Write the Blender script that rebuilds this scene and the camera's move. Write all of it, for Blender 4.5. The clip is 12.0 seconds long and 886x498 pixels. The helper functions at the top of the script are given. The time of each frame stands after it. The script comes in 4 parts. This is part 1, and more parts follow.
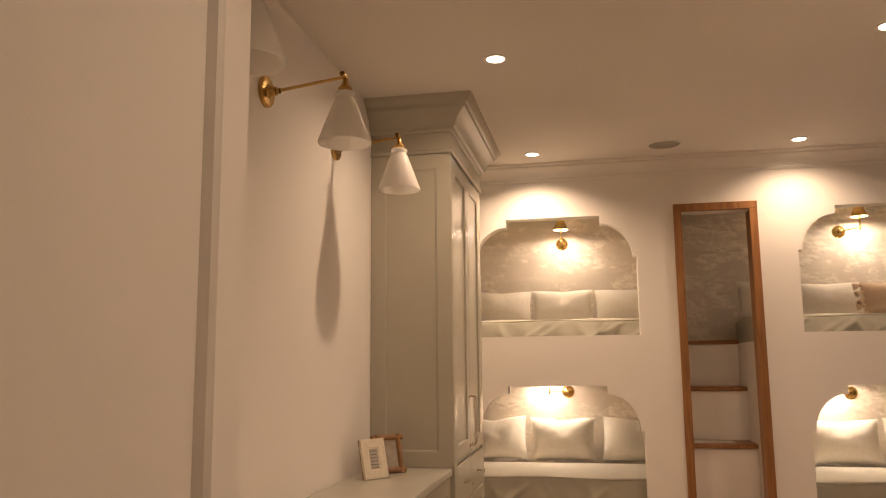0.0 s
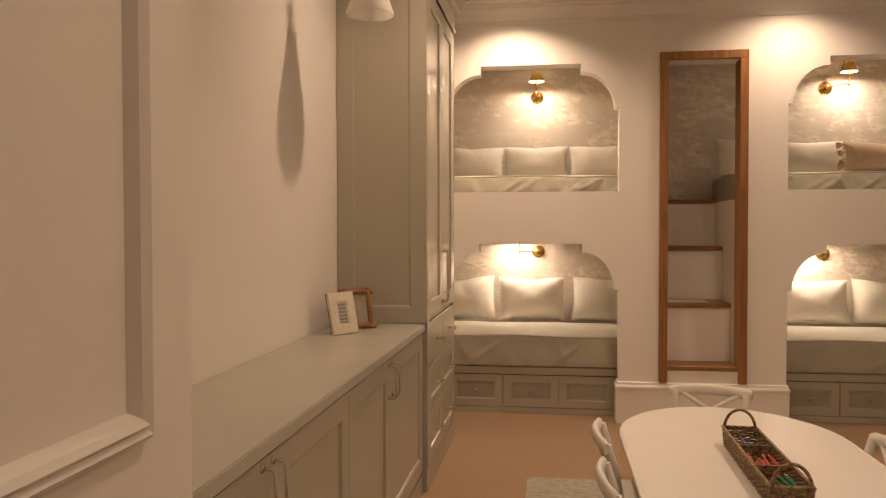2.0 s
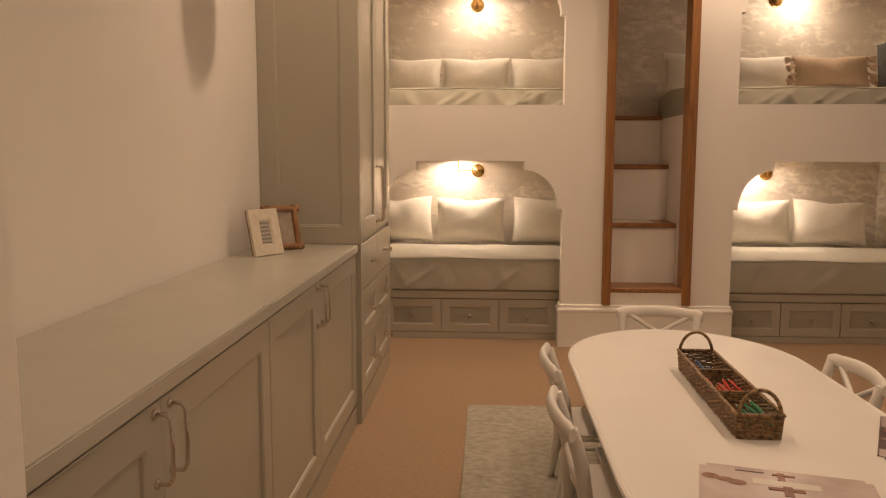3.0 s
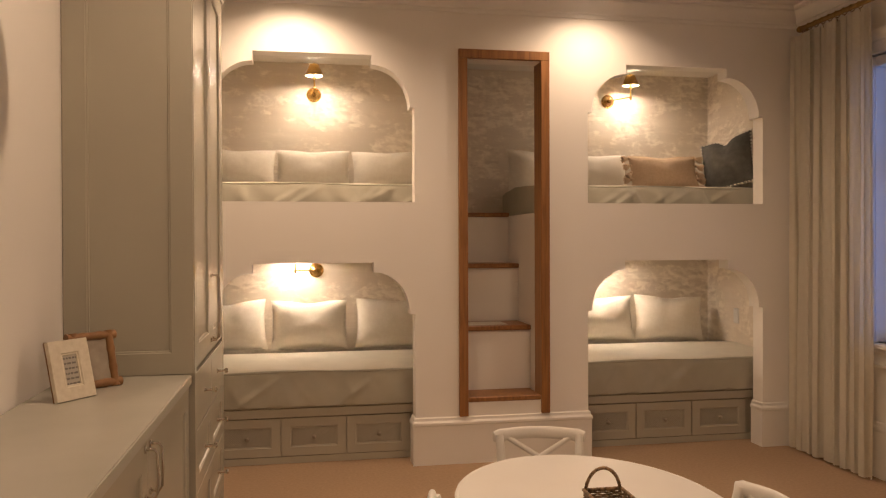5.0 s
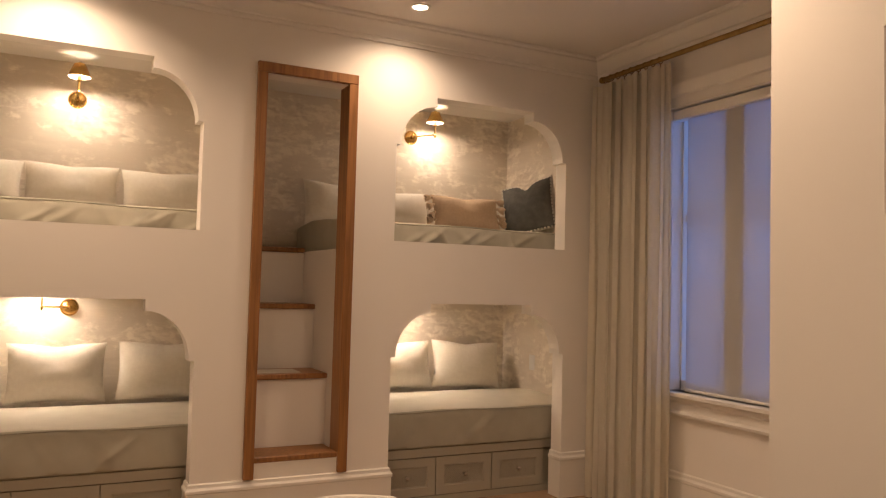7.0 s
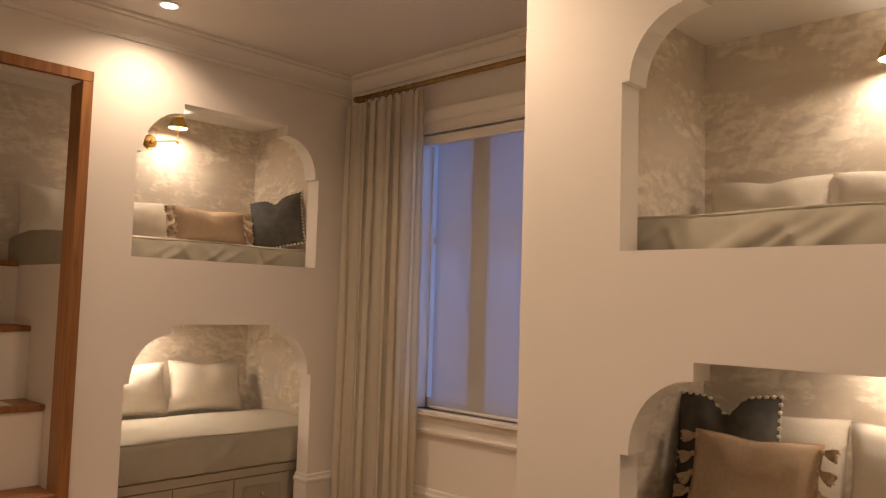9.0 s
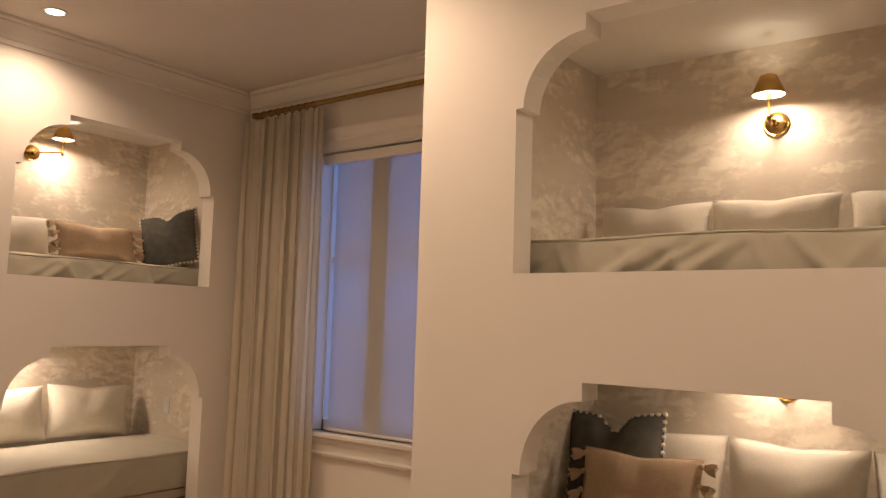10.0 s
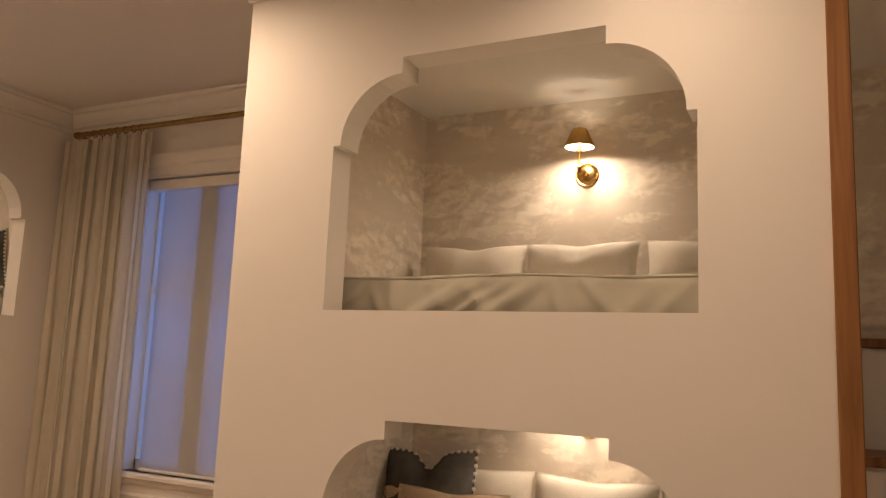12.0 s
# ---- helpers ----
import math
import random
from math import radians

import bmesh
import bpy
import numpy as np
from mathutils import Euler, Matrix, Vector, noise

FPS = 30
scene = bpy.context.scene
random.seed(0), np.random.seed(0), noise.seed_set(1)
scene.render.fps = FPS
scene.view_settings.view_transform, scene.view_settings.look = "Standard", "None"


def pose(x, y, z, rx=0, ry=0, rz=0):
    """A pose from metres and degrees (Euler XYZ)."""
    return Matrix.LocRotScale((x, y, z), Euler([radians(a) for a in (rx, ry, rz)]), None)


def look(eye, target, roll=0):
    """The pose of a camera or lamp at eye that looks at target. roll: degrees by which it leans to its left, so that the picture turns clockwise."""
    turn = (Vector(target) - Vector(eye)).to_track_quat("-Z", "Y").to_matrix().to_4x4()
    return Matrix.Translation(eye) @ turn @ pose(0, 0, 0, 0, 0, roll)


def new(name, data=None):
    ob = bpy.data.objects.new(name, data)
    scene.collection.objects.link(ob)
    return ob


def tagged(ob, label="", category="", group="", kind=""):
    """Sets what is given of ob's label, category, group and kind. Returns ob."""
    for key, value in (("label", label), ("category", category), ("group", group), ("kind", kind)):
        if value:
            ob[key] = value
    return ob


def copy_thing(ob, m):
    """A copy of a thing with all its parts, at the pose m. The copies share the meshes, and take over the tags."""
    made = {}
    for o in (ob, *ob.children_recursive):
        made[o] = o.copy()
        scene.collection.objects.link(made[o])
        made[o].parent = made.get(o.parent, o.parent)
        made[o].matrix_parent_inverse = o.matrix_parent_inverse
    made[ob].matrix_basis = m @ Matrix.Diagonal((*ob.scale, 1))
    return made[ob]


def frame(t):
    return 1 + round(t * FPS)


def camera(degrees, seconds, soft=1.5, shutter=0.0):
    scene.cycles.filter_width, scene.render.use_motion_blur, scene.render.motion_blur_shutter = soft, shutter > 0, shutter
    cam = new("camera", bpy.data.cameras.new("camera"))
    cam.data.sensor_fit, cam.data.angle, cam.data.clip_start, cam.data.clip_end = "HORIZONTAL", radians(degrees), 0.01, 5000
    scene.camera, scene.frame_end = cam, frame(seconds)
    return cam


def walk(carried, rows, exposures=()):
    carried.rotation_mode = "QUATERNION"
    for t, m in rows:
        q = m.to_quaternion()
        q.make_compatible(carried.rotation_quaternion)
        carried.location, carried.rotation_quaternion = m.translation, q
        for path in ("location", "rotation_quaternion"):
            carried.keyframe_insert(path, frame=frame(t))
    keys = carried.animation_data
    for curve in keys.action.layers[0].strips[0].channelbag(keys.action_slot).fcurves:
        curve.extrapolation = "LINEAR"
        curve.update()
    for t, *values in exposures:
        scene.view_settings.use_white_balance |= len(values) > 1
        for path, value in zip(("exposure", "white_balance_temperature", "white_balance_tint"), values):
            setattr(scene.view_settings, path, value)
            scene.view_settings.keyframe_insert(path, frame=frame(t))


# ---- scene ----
cam = camera(59.4, 12.0, soft=1.2)

PATH = [
    (0, (-0.608, -6.109, 1.502), (-0.989, -4.166, 1.789), -0.6),
    (0.5, (-0.609, -6.102, 1.499), (-1.098, -4.183, 1.78), 0.7),
    (1, (-0.644, -6.063, 1.499), (-1.114, -4.131, 1.72), 0.8),
    (1.5, (-0.721, -5.975, 1.462), (-1.081, -4.009, 1.523), 0.0),
    (2, (-0.756, -5.77, 1.407), (-1.037, -3.791, 1.359), -0.1),
    (2.5, (-0.772, -5.569, 1.357), (-0.971, -3.585, 1.196), 0.0),
    (3, (-0.802, -5.431, 1.335), (-0.916, -3.449, 1.099), 0.1),
    (3.5, (-0.891, -5.303, 1.367), (-0.825, -3.31, 1.211), 0.3),
    (3.7, (-0.925, -5.255, 1.376), (-0.805, -3.261, 1.266), -0.4),
    (5.3, (-1.0, -4.834, 1.437), (-0.575, -2.88, 1.472), 0.1),
    (5.5, (-1.005, -4.767, 1.404), (-0.527, -2.826, 1.475), 0.2),
    (6, (-0.987, -4.619, 1.406), (-0.389, -2.711, 1.456), 1.2),
    (6.5, (-1.007, -4.482, 1.403), (-0.25, -2.632, 1.476), 1.5),
    (7, (-1.004, -4.422, 1.409), (-0.106, -2.637, 1.508), 1.5),
    (7.2, (-1.01, -4.402, 1.421), (-0.032, -2.661, 1.525), 1.5),
    (8.8, (-1.043, -4.318, 1.478), (0.34, -2.88, 1.614), 1.3),
    (9, (-1.05, -4.305, 1.482), (0.386, -2.92, 1.619), 1.7),
    (9.5, (-1.044, -4.307, 1.485), (0.478, -3.019, 1.64), 1.7),
    (10, (-1.039, -4.326, 1.493), (0.555, -3.133, 1.685), 1.7),
    (10.5, (-1.028, -4.353, 1.498), (0.615, -3.236, 1.725), 1.8),
    (11, (-1.001, -4.393, 1.507), (0.703, -3.38, 1.767), 1.8),
    (11.5, (-0.984, -4.432, 1.509), (0.76, -3.495, 1.793), 2.0),
    (12, (-0.962, -4.474, 1.508), (0.81, -3.593, 1.8), 2.4),
]
walk(cam, [(t, look(eye, target, roll)) for t, eye, target, roll in PATH], [(0.0, 0.20), (1.0, 0.18), (2.0, 0.10), (12.0, 0.10)])

from mathutils import geometry

# ---------- light ----------
WARM = (1.0, 0.698, 0.472)
world = bpy.data.worlds.new("dusk")
scene.world = world
world.use_nodes = True
wn = world.node_tree.nodes
sky = wn.new("ShaderNodeTexSky")
sky.sky_type, sky.sun_disc = "NISHITA", False
sky.sun_elevation, sky.sun_rotation = radians(4), radians(200)
world.node_tree.links.new(sky.outputs[0], wn["Background"].inputs[0])
wn["Background"].inputs[1].default_value = 0.12
CEIL = 3.05
SPOT_W, NICHE_W = 84.0, 24.0
NICHE_WARM = (1.0, 0.775, 0.585)


def spot_lamp(x, y, share, beam):
    lamp = bpy.data.lights.new("downlight_lamp", "SPOT")
    lamp.energy, lamp.color, lamp.spot_size, lamp.spot_blend, lamp.shadow_soft_size = SPOT_W * share, WARM, radians(beam), 0.85, 0.035
    new("downlight_lamp", lamp).matrix_world = pose(x, y, CEIL - 0.012)


evening = bpy.data.lights.new("evening_sky", "AREA")
evening.energy, evening.color, evening.shape, evening.size, evening.size_y = 12.5, (0.12, 0.33, 1.0), "RECTANGLE", 1.6, 2.4
new("evening_sky", evening).matrix_world = look((3.35, -1.2, 1.75), (2.4, -1.2, 1.68))
# the last two are assumed lamps out of view, added to brighten the entry
DOWNLIGHTS = [(-1.04, -0.36, 1.00, 142), (0.86, -0.34, 0.55, 152), (-1.07, -2.29, 0.60, 164), (0.80, -2.29, 0.70, 168), (0.76, -4.05, 0.50, 156), (-0.30, -4.75, 0.45, 152)]
for dx, dy, share, beam in DOWNLIGHTS:
    spot_lamp(dx, dy, share, beam)


# ---------- materials ----------
def mat(name, a, b=None, rough=0.6, metal=0.0, scale=6.0, bump=0.0, bscale=150.0, spec=0.5, stretch=(1, 1, 1), detail=4.0, by_piece=0.0):
    m = bpy.data.materials.new(name)
    m.use_nodes = True
    n, l = m.node_tree.nodes, m.node_tree.links
    p = n["Principled BSDF"]
    p.inputs["Roughness"].default_value, p.inputs["Metallic"].default_value = rough, metal
    p.inputs["Specular IOR Level"].default_value = spec
    co = n.new("ShaderNodeTexCoord")
    mp = n.new("ShaderNodeMapping")
    mp.inputs["Scale"].default_value = stretch
    l.new(co.outputs["Object"], mp.inputs[0])
    t = n.new("ShaderNodeTexNoise")
    t.inputs["Scale"].default_value, t.inputs["Detail"].default_value = scale, detail
    l.new(mp.outputs[0], t.inputs["Vector"])
    r = n.new("ShaderNodeValToRGB")
    b = b or tuple(c * 0.93 for c in a)
    r.color_ramp.elements[0].position, r.color_ramp.elements[1].position = 0.32, 0.68
    r.color_ramp.elements[0].color, r.color_ramp.elements[1].color = (*b, 1), (*a, 1)
    l.new(t.outputs[0], r.inputs[0])
    l.new(r.outputs[0], p.inputs["Base Color"])
    if bump:
        t2 = n.new("ShaderNodeTexNoise")
        t2.inputs["Scale"].default_value, t2.inputs["Detail"].default_value = bscale, 3.0
        l.new(mp.outputs[0], t2.inputs["Vector"])
        bp = n.new("ShaderNodeBump")
        bp.inputs["Strength"].default_value, bp.inputs["Distance"].default_value = bump, 0.002
        l.new(t2.outputs[0], bp.inputs["Height"])
        l.new(bp.outputs[0], p.inputs["Normal"])
    return m


def cloud_paper():
    m = bpy.data.materials.new("cloud_wallpaper")
    m.use_nodes = True
    n, l = m.node_tree.nodes, m.node_tree.links
    p = n["Principled BSDF"]
    p.inputs["Roughness"].default_value = 0.7
    co = n.new("ShaderNodeTexCoord")
    mp = n.new("ShaderNodeMapping")
    mp.inputs["Scale"].default_value = (1.0, 1.0, 1.7)
    l.new(co.outputs["Object"], mp.inputs[0])
    flat = n.new("ShaderNodeMapping")
    flat.inputs["Scale"].default_value = (0.6, 0.6, 5.0)
    l.new(co.outputs["Object"], flat.inputs[0])

    def tex(s, d, dist, rough=0.55):
        t = n.new("ShaderNodeTexNoise")
        t.inputs["Scale"].default_value, t.inputs["Detail"].default_value = s, d
        t.inputs["Distortion"].default_value, t.inputs["Roughness"].default_value = dist, rough
        l.new(mp.outputs[0], t.inputs["Vector"])
        return t

    def math_node(op, a, b):
        k = n.new("ShaderNodeMath")
        k.operation = op
        for i, v in enumerate((a, b)):
            if isinstance(v, float):
                k.inputs[i].default_value = v
            else:
                l.new(v, k.inputs[i])
        return k.outputs[0]

    def rng(src, lo, hi, to=0.0):
        k = n.new("ShaderNodeMapRange")
        k.inputs[1].default_value, k.inputs[2].default_value, k.inputs[3].default_value = lo, hi, to
        l.new(src, k.inputs[0])
        return k.outputs[0]

    # ragged cloud banks over a plain ground, each puff light above and dark below
    banks = rng(tex(2.9, 10.0, 0.2, 0.64).outputs[0], 0.485, 0.54)
    wisps = rng(tex(9.0, 6.0, 0.3, 0.6).outputs[0], 0.55, 0.64)
    shift = n.new("ShaderNodeMapping")
    shift.inputs["Location"].default_value = (0.014, 0.014, 0.026)
    l.new(mp.outputs[0], shift.inputs[0])
    here, there = tex(9.0, 5.0, 0.35, 0.5), tex(9.0, 5.0, 0.35, 0.5)
    l.new(shift.outputs[0], there.inputs["Vector"])
    relief = math_node("MULTIPLY", math_node("SUBTRACT", here.outputs[0], there.outputs[0]), 3.2)
    v = math_node("ADD", math_node("MULTIPLY", banks, math_node("ADD", relief, 0.30)), math_node("MULTIPLY", wisps, 0.16))
    v = math_node("ADD", v, math_node("MULTIPLY", tex(2.0, 3.0, 0.2).outputs[0], 0.25))
    streak = tex(2.2, 5.0, 0.3)
    l.new(flat.outputs[0], streak.inputs["Vector"])
    v = math_node("ADD", v, math_node("MULTIPLY", rng(streak.outputs[0], 0.45, 0.62), 0.16))
    v = math_node("ADD", v, 0.06)
    r = n.new("ShaderNodeValToRGB")
    r.color_ramp.elements[0].position, r.color_ramp.elements[0].color = 0.05, (0.66, 0.575, 0.475, 1)
    r.color_ramp.elements[1].position, r.color_ramp.elements[1].color = 0.85, (0.90, 0.82, 0.70, 1)
    l.new(v, r.inputs[0])
    l.new(r.outputs[0], p.inputs["Base Color"])
    return m


def wood(name, a, b):
    m = bpy.data.materials.new(name)
    m.use_nodes = True
    n, l = m.node_tree.nodes, m.node_tree.links
    p = n["Principled BSDF"]
    p.inputs["Roughness"].default_value = 0.42
    co, mp = n.new("ShaderNodeTexCoord"), n.new("ShaderNodeMapping")
    mp.inputs["Scale"].default_value = (30, 30, 1.6)
    l.new(co.outputs["Object"], mp.inputs[0])
    t = n.new("ShaderNodeTexNoise")
    t.inputs["Scale"].default_value, t.inputs["Detail"].default_value, t.inputs["Distortion"].default_value = 1.6, 6.0, 0.6
    l.new(mp.outputs[0], t.inputs["Vector"])
    r = n.new("ShaderNodeValToRGB")
    r.color_ramp.elements[0].position, r.color_ramp.elements[1].position = 0.3, 0.7
    r.color_ramp.elements[0].color, r.color_ramp.elements[1].color = (*b, 1), (*a, 1)
    l.new(t.outputs[0], r.inputs[0])
    l.new(r.outputs[0], p.inputs["Base Color"])
    bp = n.new("ShaderNodeBump")
    bp.inputs["Strength"].default_value, bp.inputs["Distance"].default_value = 0.25, 0.001
    l.new(t.outputs[0], bp.inputs["Height"])
    l.new(bp.outputs[0], p.inputs["Normal"])
    return m


def glow(name, color, strength):
    m = bpy.data.materials.new(name)
    m.use_nodes = True
    p = m.node_tree.nodes["Principled BSDF"]
    p.inputs["Base Color"].default_value = (*color, 1)
    p.inputs["Emission Color"].default_value = (*color, 1)
    p.inputs["Emission Strength"].default_value = strength
    return m


def blind_cloth():
    m = bpy.data.materials.new("blind_cloth")
    m.use_nodes = True
    n, l = m.node_tree.nodes, m.node_tree.links
    n.remove(n["Principled BSDF"])
    d, t, mix = n.new("ShaderNodeBsdfDiffuse"), n.new("ShaderNodeBsdfTranslucent"), n.new("ShaderNodeMixShader")
    d.inputs[0].default_value, t.inputs[0].default_value = (0.66, 0.635, 0.60, 1), (0.93, 0.94, 0.96, 1)
    mix.inputs[0].default_value = 0.5
    l.new(d.outputs[0], mix.inputs[1]), l.new(t.outputs[0], mix.inputs[2])
    l.new(mix.outputs[0], n["Material Output"].inputs[0])
    return m


def glass(name, color=(1, 1, 1), rough=0.0):
    m = bpy.data.materials.new(name)
    m.use_nodes = True
    p = m.node_tree.nodes["Principled BSDF"]
    p.inputs["Base Color"].default_value = (*color, 1)
    p.inputs["Transmission Weight"].default_value = 1.0
    p.inputs["Roughness"].default_value, p.inputs["IOR"].default_value = rough, 1.45
    return m


PAINT = mat("wall_paint", (0.87, 0.83, 0.775), (0.85, 0.81, 0.755), rough=0.75, scale=1.3, bump=0.12, bscale=220, spec=0.3)
CEILING_PAINT = mat("ceiling_paint", (0.79, 0.75, 0.695), (0.77, 0.73, 0.675), rough=0.85, scale=1.0, bump=0.1, bscale=200, spec=0.2)
TRIM = mat("trim_paint", (0.84, 0.81, 0.755), (0.82, 0.785, 0.73), rough=0.4, scale=3, bump=0.05, bscale=90)
PAPER = cloud_paper()
GREIGE = mat("greige_lacquer", (0.45, 0.42, 0.34), (0.43, 0.40, 0.325), rough=0.26, scale=2.5, bump=0.05, bscale=120)
GREIGE_TOP = mat("greige_counter", (0.50, 0.475, 0.41), (0.475, 0.455, 0.39), rough=0.25, scale=5, bump=0.03, bscale=80)
OAK = wood("stained_oak", (0.36, 0.160, 0.050), (0.20, 0.085, 0.026))
OAK_DARK = wood("frame_oak", (0.255, 0.122, 0.037), (0.135, 0.058, 0.018))
LINEN = mat("cream_linen", (0.84, 0.785, 0.69), (0.80, 0.74, 0.645), rough=0.95, scale=40, bump=0.6, bscale=420, spec=0.1)
BOUCLE = mat("cream_boucle", (0.82, 0.755, 0.66), (0.75, 0.685, 0.59), rough=0.98, scale=160, bump=0.55, bscale=240, spec=0.05)
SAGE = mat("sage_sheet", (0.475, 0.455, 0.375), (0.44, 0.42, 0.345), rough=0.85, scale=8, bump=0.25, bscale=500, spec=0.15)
# top of the same sheet, the reading lamps' light put into its paler colour
SHEET_TOP_LIT = mat("lamplit_sheet", (0.73, 0.69, 0.60), (0.69, 0.65, 0.565), rough=0.9, scale=8, bump=0.25, bscale=500, spec=0.1)
BLUE = mat("slate_velvet", (0.145, 0.140, 0.126), (0.105, 0.102, 0.094), rough=0.9, scale=20, bump=0.4, bscale=300, spec=0.2)
BLUSH = mat("blush_cotton", (0.70, 0.53, 0.375), (0.64, 0.475, 0.33), rough=0.95, scale=60, bump=0.6, bscale=380, spec=0.1)
BRASS = mat("aged_brass", (0.62, 0.40, 0.14), (0.50, 0.31, 0.10), rough=0.27, metal=1.0, scale=25)
BRONZE = mat("rod_brass", (0.36, 0.23, 0.09), (0.28, 0.17, 0.06), rough=0.36, metal=1.0, scale=30)
NICKEL = mat("polished_nickel", (0.74, 0.69, 0.62), (0.68, 0.63, 0.56), rough=0.10, metal=1.0, scale=20)
DULL_NICKEL = mat("worn_nickel", (0.50, 0.45, 0.38), (0.42, 0.37, 0.31), rough=0.3, metal=1.0, scale=20)
CARPET = mat("tan_carpet", (0.40, 0.275, 0.18), (0.345, 0.235, 0.15), rough=1.0, scale=55, bump=0.6, bscale=520, spec=0.05)
RUG = mat("sage_rug", (0.47, 0.435, 0.36), (0.33, 0.305, 0.245), rough=1.0, scale=26, bump=1.0, bscale=180, spec=0.05, stretch=(1, 1.5, 1), detail=10)
WHITE = mat("white_lacquer", (0.78, 0.745, 0.69), (0.76, 0.72, 0.665), rough=0.45, scale=4, bump=0.03, bscale=60)
MILK = mat("milk_glass", (0.93, 0.915, 0.88), (0.92, 0.90, 0.865), rough=0.12, scale=3)
nn, ll = MILK.node_tree.nodes, MILK.node_tree.links
thin, blend = nn.new("ShaderNodeBsdfTranslucent"), nn.new("ShaderNodeMixShader")
thin.inputs[0].default_value, blend.inputs[0].default_value = (0.97, 0.955, 0.925, 1), 0.55
ll.new(nn["Principled BSDF"].outputs[0], blend.inputs[1]), ll.new(thin.outputs[0], blend.inputs[2])
ll.new(blend.outputs[0], nn["Material Output"].inputs[0])
WICKER = mat("dark_wicker", (0.42, 0.26, 0.125), (0.055, 0.03, 0.014), rough=0.5, scale=75, bump=0.5, bscale=200)
CURTAIN = mat("ivory_curtain", (0.92, 0.86, 0.73), (0.90, 0.83, 0.70), rough=0.95, scale=25, bump=0.5, bscale=420, spec=0.1)
BAMBOO = mat("bamboo", (0.34, 0.175, 0.07), (0.20, 0.095, 0.036), rough=0.4, scale=18)
BONE = mat("bone_inlay", (0.76, 0.69, 0.56), (0.66, 0.59, 0.46), rough=0.5, scale=45)
CARD = mat("paper_card", (0.70, 0.66, 0.58), (0.66, 0.62, 0.54), rough=0.8, scale=14)
CARD_GREY = mat("aged_card", (0.46, 0.42, 0.36), (0.42, 0.385, 0.33), rough=0.8, scale=14)
INK = mat("grey_ink", (0.20, 0.18, 0.165), rough=0.8)
PHOTO = mat("faded_photo", (0.42, 0.36, 0.28), (0.28, 0.23, 0.18), rough=0.3, scale=14)
GRILLE = mat("speaker_mesh", (0.42, 0.39, 0.34), (0.36, 0.33, 0.29), rough=0.7, scale=300)
DARK = mat("dark_gap", (0.03, 0.026, 0.022), rough=0.9)
PLASTIC = mat("white_plastic", (0.78, 0.76, 0.72), rough=0.35)
SHADE_IN = mat("shade_lining", (0.85, 0.82, 0.75), rough=0.6)
BLIND = blind_cloth()
PANE = glass("window_glass")
BULB = glow("warm_bulb", (1.0, 0.84, 0.64), 160.0)
LENS = glow("downlight_lens", (1.0, 0.86, 0.66), 14.0)
PENCILS = [mat("pencil_" + k, c, rough=0.4) for k, c in (("red", (0.55, 0.03, 0.02)), ("orange", (0.62, 0.15, 0.02)), ("pink", (0.6, 0.12, 0.12)), ("green", (0.02, 0.2, 0.07)), ("teal", (0.02, 0.16, 0.13)), ("blue", (0.03, 0.08, 0.2)), ("yellow", (0.6, 0.4, 0.05)))]


# ---------- mesh helpers ----------
def thing(name, label, category, at=None, group="", kind=""):
    ob = new(name)
    ob.empty_display_size = 0.1
    if at is not None:
        ob.matrix_world = at
    return tagged(ob, label, category, group, kind)


def mesh_of(name, bm, material, smooth=None):
    me = bpy.data.meshes.new(name)
    bmesh.ops.recalc_face_normals(bm, faces=bm.faces[:])
    bm.to_mesh(me)
    bm.free()
    for m in (material if isinstance(material, (list, tuple)) else [material]):
        me.materials.append(m)
    if smooth is not None:
        me.polygons.foreach_set("use_smooth", [True] * len(me.polygons))
        me.set_sharp_from_angle(angle=radians(smooth))
    return me


def part(name, bm, material, parent=None, label="", smooth=None, at=None):
    ob = new(name, mesh_of(name, bm, material, smooth))
    if parent is not None:
        ob.parent = parent
    if at is not None:
        ob.matrix_basis = at
    if label:
        tagged(ob, label)
    return ob


def structure(name, bm, material, label, category, smooth=None):
    return tagged(part(name, bm, material, smooth=smooth), label, category, kind="structure")


def box(x0, y0, z0, x1, y1, z1, bevel=0.0, bm=None, seg=1, mi=0):
    own = bmesh.new()
    bmesh.ops.create_cube(own, size=1.0)
    for v in own.verts:
        v.co = ((x0 + x1) / 2 + v.co.x * (x1 - x0), (y0 + y1) / 2 + v.co.y * (y1 - y0), (z0 + z1) / 2 + v.co.z * (z1 - z0))
    if bevel:
        bmesh.ops.bevel(own, geom=own.edges[:], offset=bevel, segments=seg, affect="EDGES")
    for f in own.faces:
        f.material_index = mi
    if bm is None:
        return own
    join(bm, own)
    return bm


def join(bm, other, m=None):
    if m is not None:
        other.transform(m)
    tmp = bpy.data.meshes.new("tmp")
    other.to_mesh(tmp)
    other.free()
    bm.from_mesh(tmp)
    bpy.data.meshes.remove(tmp)
    return bm


